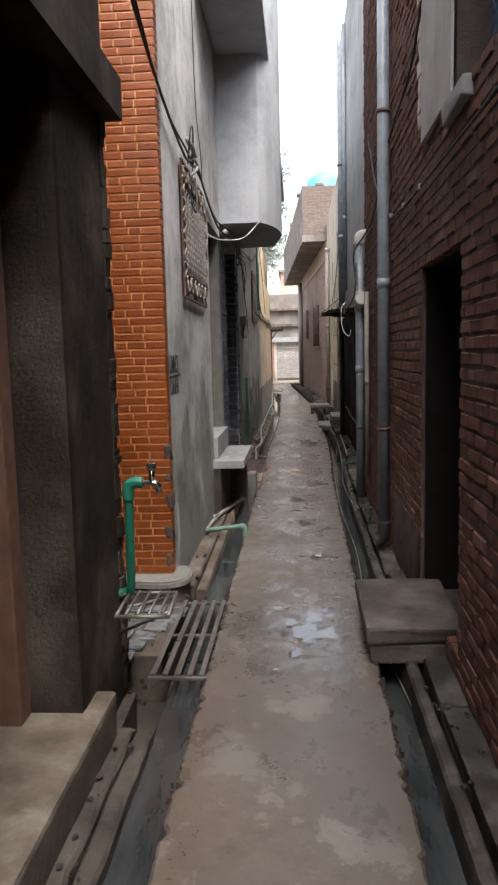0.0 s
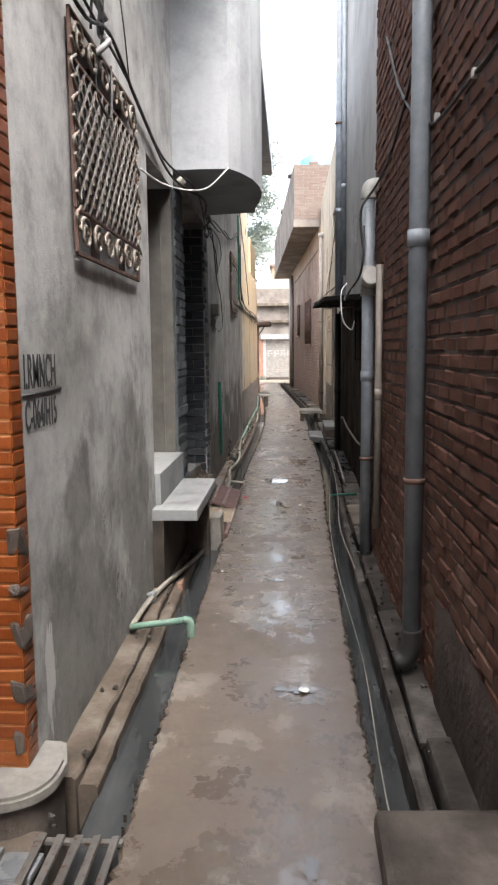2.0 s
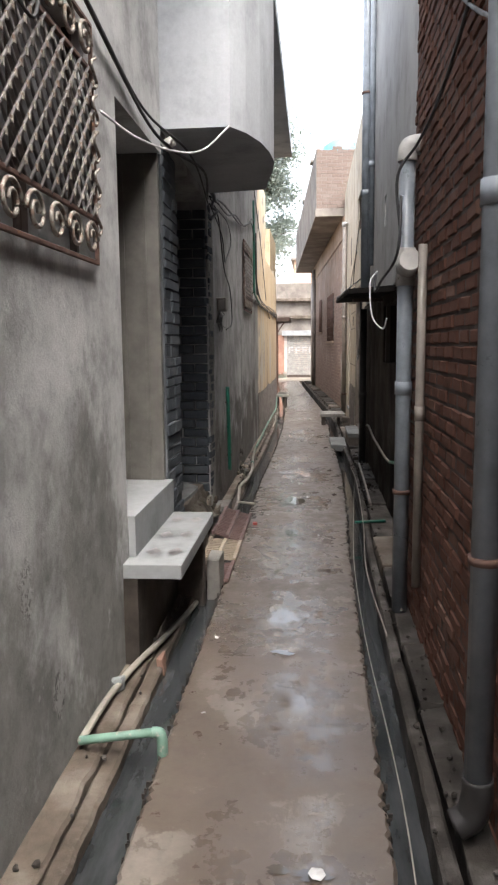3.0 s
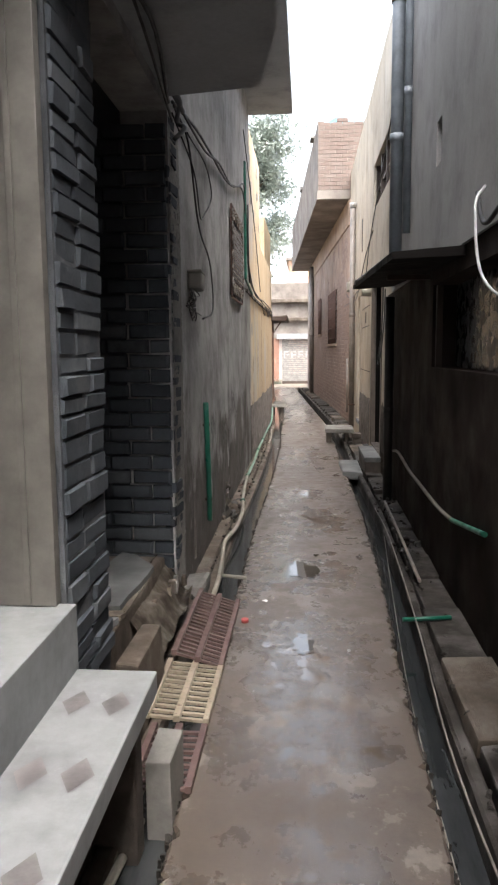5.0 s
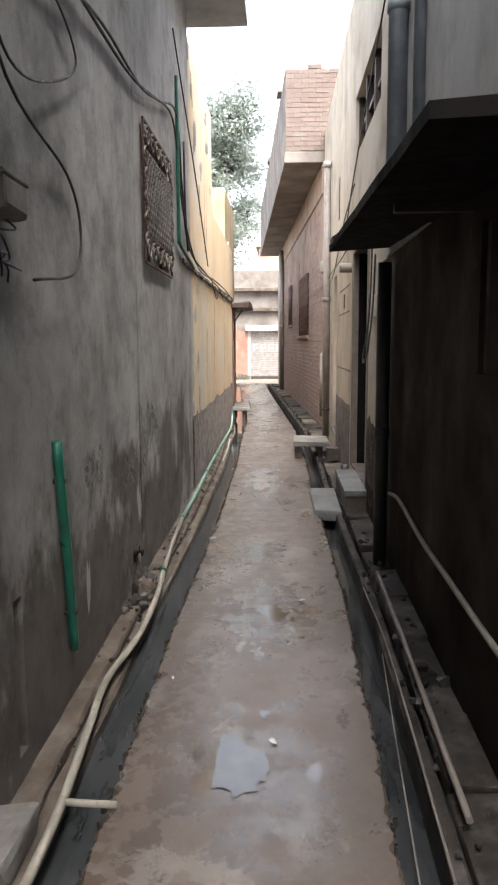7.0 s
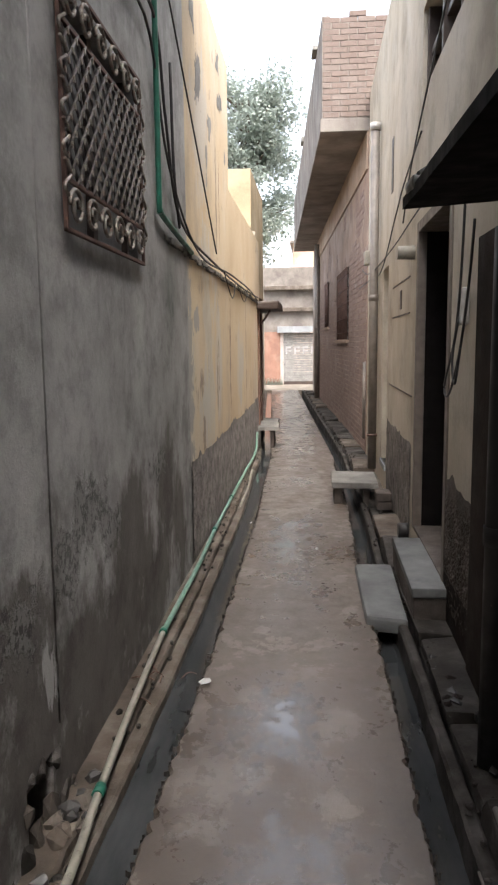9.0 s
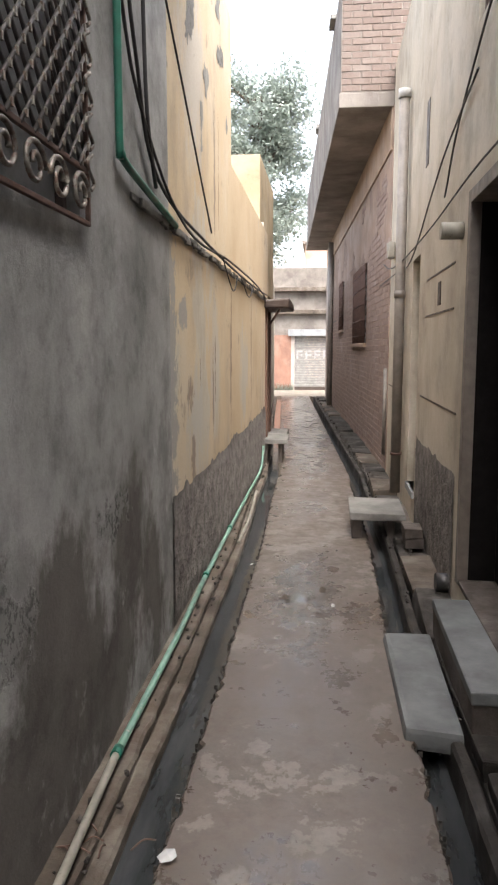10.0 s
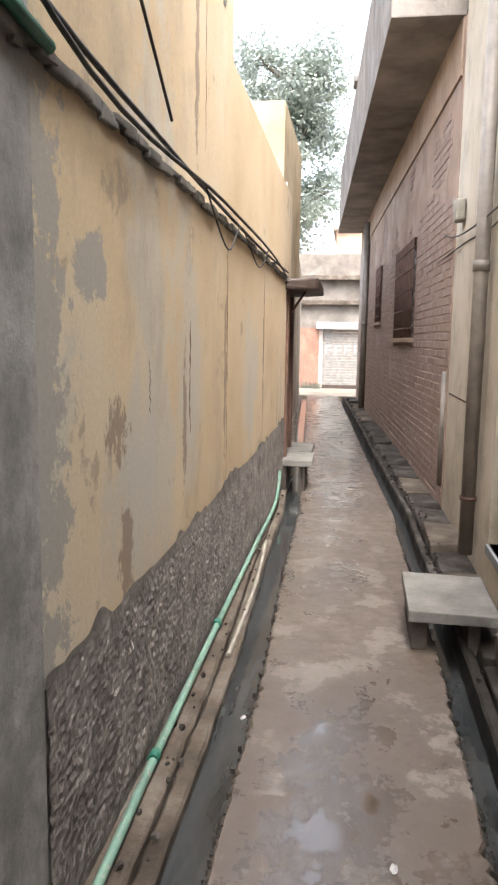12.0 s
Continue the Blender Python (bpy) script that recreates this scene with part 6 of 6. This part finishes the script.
    e = thing("wall_cables", (R3, 16, 2.3), "black cables sagging along the cream wall", "cables")
    x = R3 - 0.02
    for pts in ([(0.5, 12.7, 2.1), (x, 13.6, 2.45), (x, 15.4, 2.5), (x, 17.2, 2.45), (x - 0.04, 18.9, 2.4), (x - 0.02, 20.6, 2.5), (x - 0.03, 21.5, 2.65)],
                [(x, 15.6, 3.0), (x, 16.6, 2.85), (x, 17.2, 2.7), (x, 18.6, 2.35), (x, 20.5, 2.4), (x - 0.22, 26, 2.35), (x - 0.6, 31.2, 2.2)],
                [(x, 13.4, 3.9), (x, 15.9, 3.0), (x, 16.6, 2.55)], [(0.87, 13.85, 2.4), (0.87, 13.92, 1.9), (0.86, 13.98, 1.6), (0.84, 14.12, 1.36), (0.84, 14.0, 1.32), (0.86, 13.88, 1.5), (0.87, 13.75, 1.8), (0.86, 13.6, 2.1)], [(0.87, 13.95, 1.7), (0.85, 13.98, 1.5), (0.85, 13.9, 1.38), (0.86, 13.84, 1.55)]):
        part("cable", tube_bm(pts, 0.0065, 6), "cable", e)
    part("fitting", boxes([(R3 - 0.09, R3, 20.3, 20.5, 2.6, 2.78)], 0.02, 0.01), "hose", e, "small beige electric fitting")


cables()


def wall_writing():
    w = thing("wall_writing", (L, 4.85, 1.3), "black hand-painted writing on the grey wall", "writing")
    turn = Matrix(((0, 0, 1), (1, 0, 0), (0, 1, 0))).to_4x4()
    for words, y, z, high, wide in WRITING:
        letters = bpy.data.curves.new("letters", "FONT")
        letters.body, letters.size, letters.offset, letters.extrude = words, high, 0.001, 0.0008
        letters.shear = 0.06
        letters.materials.append(M["ink"])
        ob = new("letters", letters)
        ob.matrix_world = Matrix.Translation((L + 0.003, y, z)) @ turn @ Matrix.Diagonal((wide, 1, 1, 1))
        ob.parent = w
        ob.matrix_parent_inverse = Matrix.Translation(-w.location)
    part("underline", tube_bm([(L + 0.002, 4.65, 1.338), (L + 0.002, 5.04, 1.345)], 0.004, 5, False), "ink", w)


WRITING = [("I.RMNCH", 4.66, 1.36, 0.16, 0.5), ("C-064/H15", 4.66, 1.225, 0.14, 0.5)]
wall_writing()


def litter():
    rnd = random.Random(9)
    spots = [(0.216, 5.4), (-0.33, 13.53), (-0.3, 7.1), (0.15, 10.7), (-0.04, 3.48), (-0.25, 6.3), (0.25, 9.2), (-0.2, 9.9), (-0.3, 11.2), (0.3, 12.2), (-0.38, 16.6), (0.2, 15.8)]
    for q, (x, y) in enumerate(spots):
        s = (0.026, 0.03, 0.012, 0.015)[q] if q < 4 else rnd.uniform(0.008, 0.018)
        bm = bmesh.new()
        ring = [bm.verts.new((x + s * (0.7 + rnd.uniform(0, 0.6)) * math.cos(w), y + 1.3 * s * (0.7 + rnd.uniform(0, 0.6)) * math.sin(w), 0.006 + rnd.uniform(0, 0.012))) for w in [k * 1.05 for k in range(6)]]
        mid = bm.verts.new((x, y, 0.018))
        for k in range(6):
            bm.faces.new((ring[k], ring[(k + 1) % 6], mid))
        tagged(part("paper_scrap", bm, "litter"), "crumpled white paper scrap on the lane", "litter", "scraps on the lane")
    tagged(part("bottle_cap", tube_bm([(-0.292, 9.58, 0.0), (-0.292, 9.58, 0.02)], 0.02, 12, False), "red_cap"), "small red plastic cap on the lane", "bottle cap")
    rocks = bmesh.new()
    for q in range(520):
        y = rnd.uniform(-1, 24)
        x = rnd.choice((path_left(y) - rnd.uniform(0.17, 0.3), path_right(y) + rnd.uniform(0.13, 0.3)))
        s = rnd.uniform(0.004, 0.016)
        z = 0.02 if x < path_left(y) - 0.1 or x > path_right(y) + 0.1 else 0.0
        vs = bmesh.ops.create_icosphere(rocks, subdivisions=1, radius=s, matrix=Matrix.Translation((x, y, z + s * 0.3)))["verts"]
        for v in vs:
            v.co += Vector([rnd.uniform(-0.3, 0.3) * s for _ in range(3)])
    chips = bmesh.new()
    for q in range(900):
        y = rnd.uniform(2.5, 20)
        n = rnd.uniform(0.003, 0.008)
        x = rnd.choice((path_left(y) + rnd.uniform(-0.006, 0.012), path_right(y) - rnd.uniform(-0.006, 0.014)))
        box(chips, x - n, x + n * rnd.uniform(0.4, 1.2), y, y + n * rnd.uniform(0.3, 0.9), -0.02, rnd.uniform(0.001, 0.005), jitter=0.002)
    tagged(part("crumbs", chips, "ledge_wet"), "dark crumbs broken from the lane's edges", "rubble", kind="stuff")
    tagged(part("rubble", rocks, "ledge_wet"), "crumbs of broken concrete along the gutters", "rubble", kind="stuff")


litter()
rnd = random.Random(8)
for y, z, n in ((12.27, 0.03, 0.07), (12.5, 0.04, 0.06), (12.38, 0.02, 0.06), (12.3, 0.16, 0.05), (12.54, 0.19, 0.05), (12.42, 0.23, 0.045), (12.34, 0.25, 0.04), (12.6, 0.03, 0.05), (12.7, 0.02, 0.03), (12.15, 0.02, 0.04), (12.02, 0.02, 0.03)):
    bm = bmesh.new()
    bmesh.ops.create_icosphere(bm, subdivisions=1, radius=n * 0.8, matrix=Matrix.Translation((L - 0.01, y, z)))
    for v in bm.verts:
        v.co += Vector((0.5, 1, 1)) * n * rnd.uniform(-0.35, 0.35)
        v.co.x = L + (v.co.x - L) * 0.8
    tagged(part("rubble_stone", bm, rnd.choice(("ledge_wet", "soil"))), "broken wet stone round the hole in the wall's foot", "stone", "stones at the wall's foot")
for q in range(22):
    x, y, n = rnd.uniform(-0.68, -0.56), rnd.uniform(11.95, 12.75), rnd.uniform(0.015, 0.04)
    bm = bmesh.new()
    bmesh.ops.create_icosphere(bm, subdivisions=1, radius=n, matrix=Matrix.Translation((x, y, 0.012 + n * 0.4)))
    for v in bm.verts:
        v.co += n * Vector((rnd.uniform(-0.35, 0.35), rnd.uniform(-0.4, 0.4), rnd.uniform(-0.25, 0.25)))
    tagged(part("rubble_stone", bm, rnd.choice(("wet_rubble", "ledge_wet", "ledge"))), "broken wet stone round the hole in the wall's foot", "stone", "stones at the wall's foot")
tagged(part("rubble_stone", boxes([(-0.685, -0.64, 6.42, 6.49, 0.015, 0.075)], 0.012, 0.02), "marble"), "broken pale stone at the wall's foot", "stone")

# ---- single bricks and tiles, last ----
MB = [piece_mesh("brick_shape", "brick", 0.09, 0.1) for _ in range(7)]
rows = [((R + 0.031 + random.uniform(-0.004, 0.004), y, z), (0.05, n, h), 0.0) for y, z, n, h in courses(-1.0, 7.75, -0.1, 4.9, 0.2, 0.0625, 0.007, [BDOOR, BWIN, (4.36, 5.3, -0.2, 0.42), (3.5, 4.33, 2.54, 4.7)])]
rows.sort(key=lambda r: abs(r[0][1] - 4.6) + abs(r[0][2] - 1.3))
lay(brick_wall, "brick", MB, rows, lambda c: True)
MP = [piece_mesh("pink_brick_shape", "brick_pink") for _ in range(4)]
rows = [((R3 + 0.031 + bend(y) + random.uniform(-0.004, 0.004), y, z), (0.05, n, h), 0.057) for y, z, n, h in courses(20.92, 31.5, 0.0, 3.95, 0.235, 0.084, 0.01, [(23.35, 25.65, 1.57, 2.92), (27.85, 29.25, 1.9, 3.03)])
        if z < 3.0 + 0.5 * noise.noise((y * 0.6, z, 3)) + 0.25 * noise.noise((y * 2.3, z * 2, 5)) or noise.noise((y * 1.1, z * 1.3, 9)) > 0.25]
lay(pink_wall, "brick", MP, sorted(rows, key=lambda r: r[0][1] + abs(r[0][2] - 1.4)), lambda c: True)
MS = [piece_mesh("slate_brick_shape", "slate", 0.1, 0.045) for _ in range(7)]
rows = [((x, 9.722 + random.uniform(-0.012, 0.008), z), (0.05, n, h), math.pi / 2 + random.uniform(-0.03, 0.03)) for x, z, n, h in courses(-2.1, -0.7, 0.1, 2.7, 0.235, 0.08, 0.006)]
z = 0.02
while z < 2.66:
    h = random.uniform(0.05, 0.082)
    cut = random.uniform(0.15, 0.3)
    for y0, y1 in ((7.89, 7.89 + cut), (7.89 + cut, 8.35 + random.uniform(-0.025, 0.02))):
        rows.append(((L - 0.028 + random.uniform(-0.007, 0.008), (y0 + y1) / 2, z + h / 2), (0.06, y1 - y0 - 0.005, h - 0.005), math.pi + random.uniform(-0.025, 0.025)))
    rows.append(((L - 0.016 + random.uniform(-0.008, 0.006), 9.73 + random.uniform(0.07, 0.12), z + h / 2), (0.05, random.uniform(0.13, 0.22), h - 0.012), math.pi + random.uniform(-0.08, 0.08)))
    z += h
lay(entry_wall, "brick", MS, rows, lambda c: True)
MT = [piece_mesh("tile_shape", "tile", 0.02, 0.1) for _ in range(3)]
lay(column, "tile", MT, tile_rows_front + tile_rows_side, lambda c: c[2] < 3.2)
lay(recess, "tile", MT, tile_rows_back, lambda c: 0.3 < c[2] < 2.6)
rows = [((x + bend(20.9), 20.929 + random.uniform(-0.004, 0.003), z), (0.03, n, h), math.pi / 2)
        for x, z, n, h in courses(0.3, R3 + 0.25, 4.64, 6.08, 0.235, 0.076, 0.004) if z < 5.92 + 0.12 * (noise.noise((x * 4, 0, 2)) > 0)]
lay(balcony_thing, "brick", [piece_mesh("old_brick_shape", "brick_old") for _ in range(3)], rows, lambda c: True)
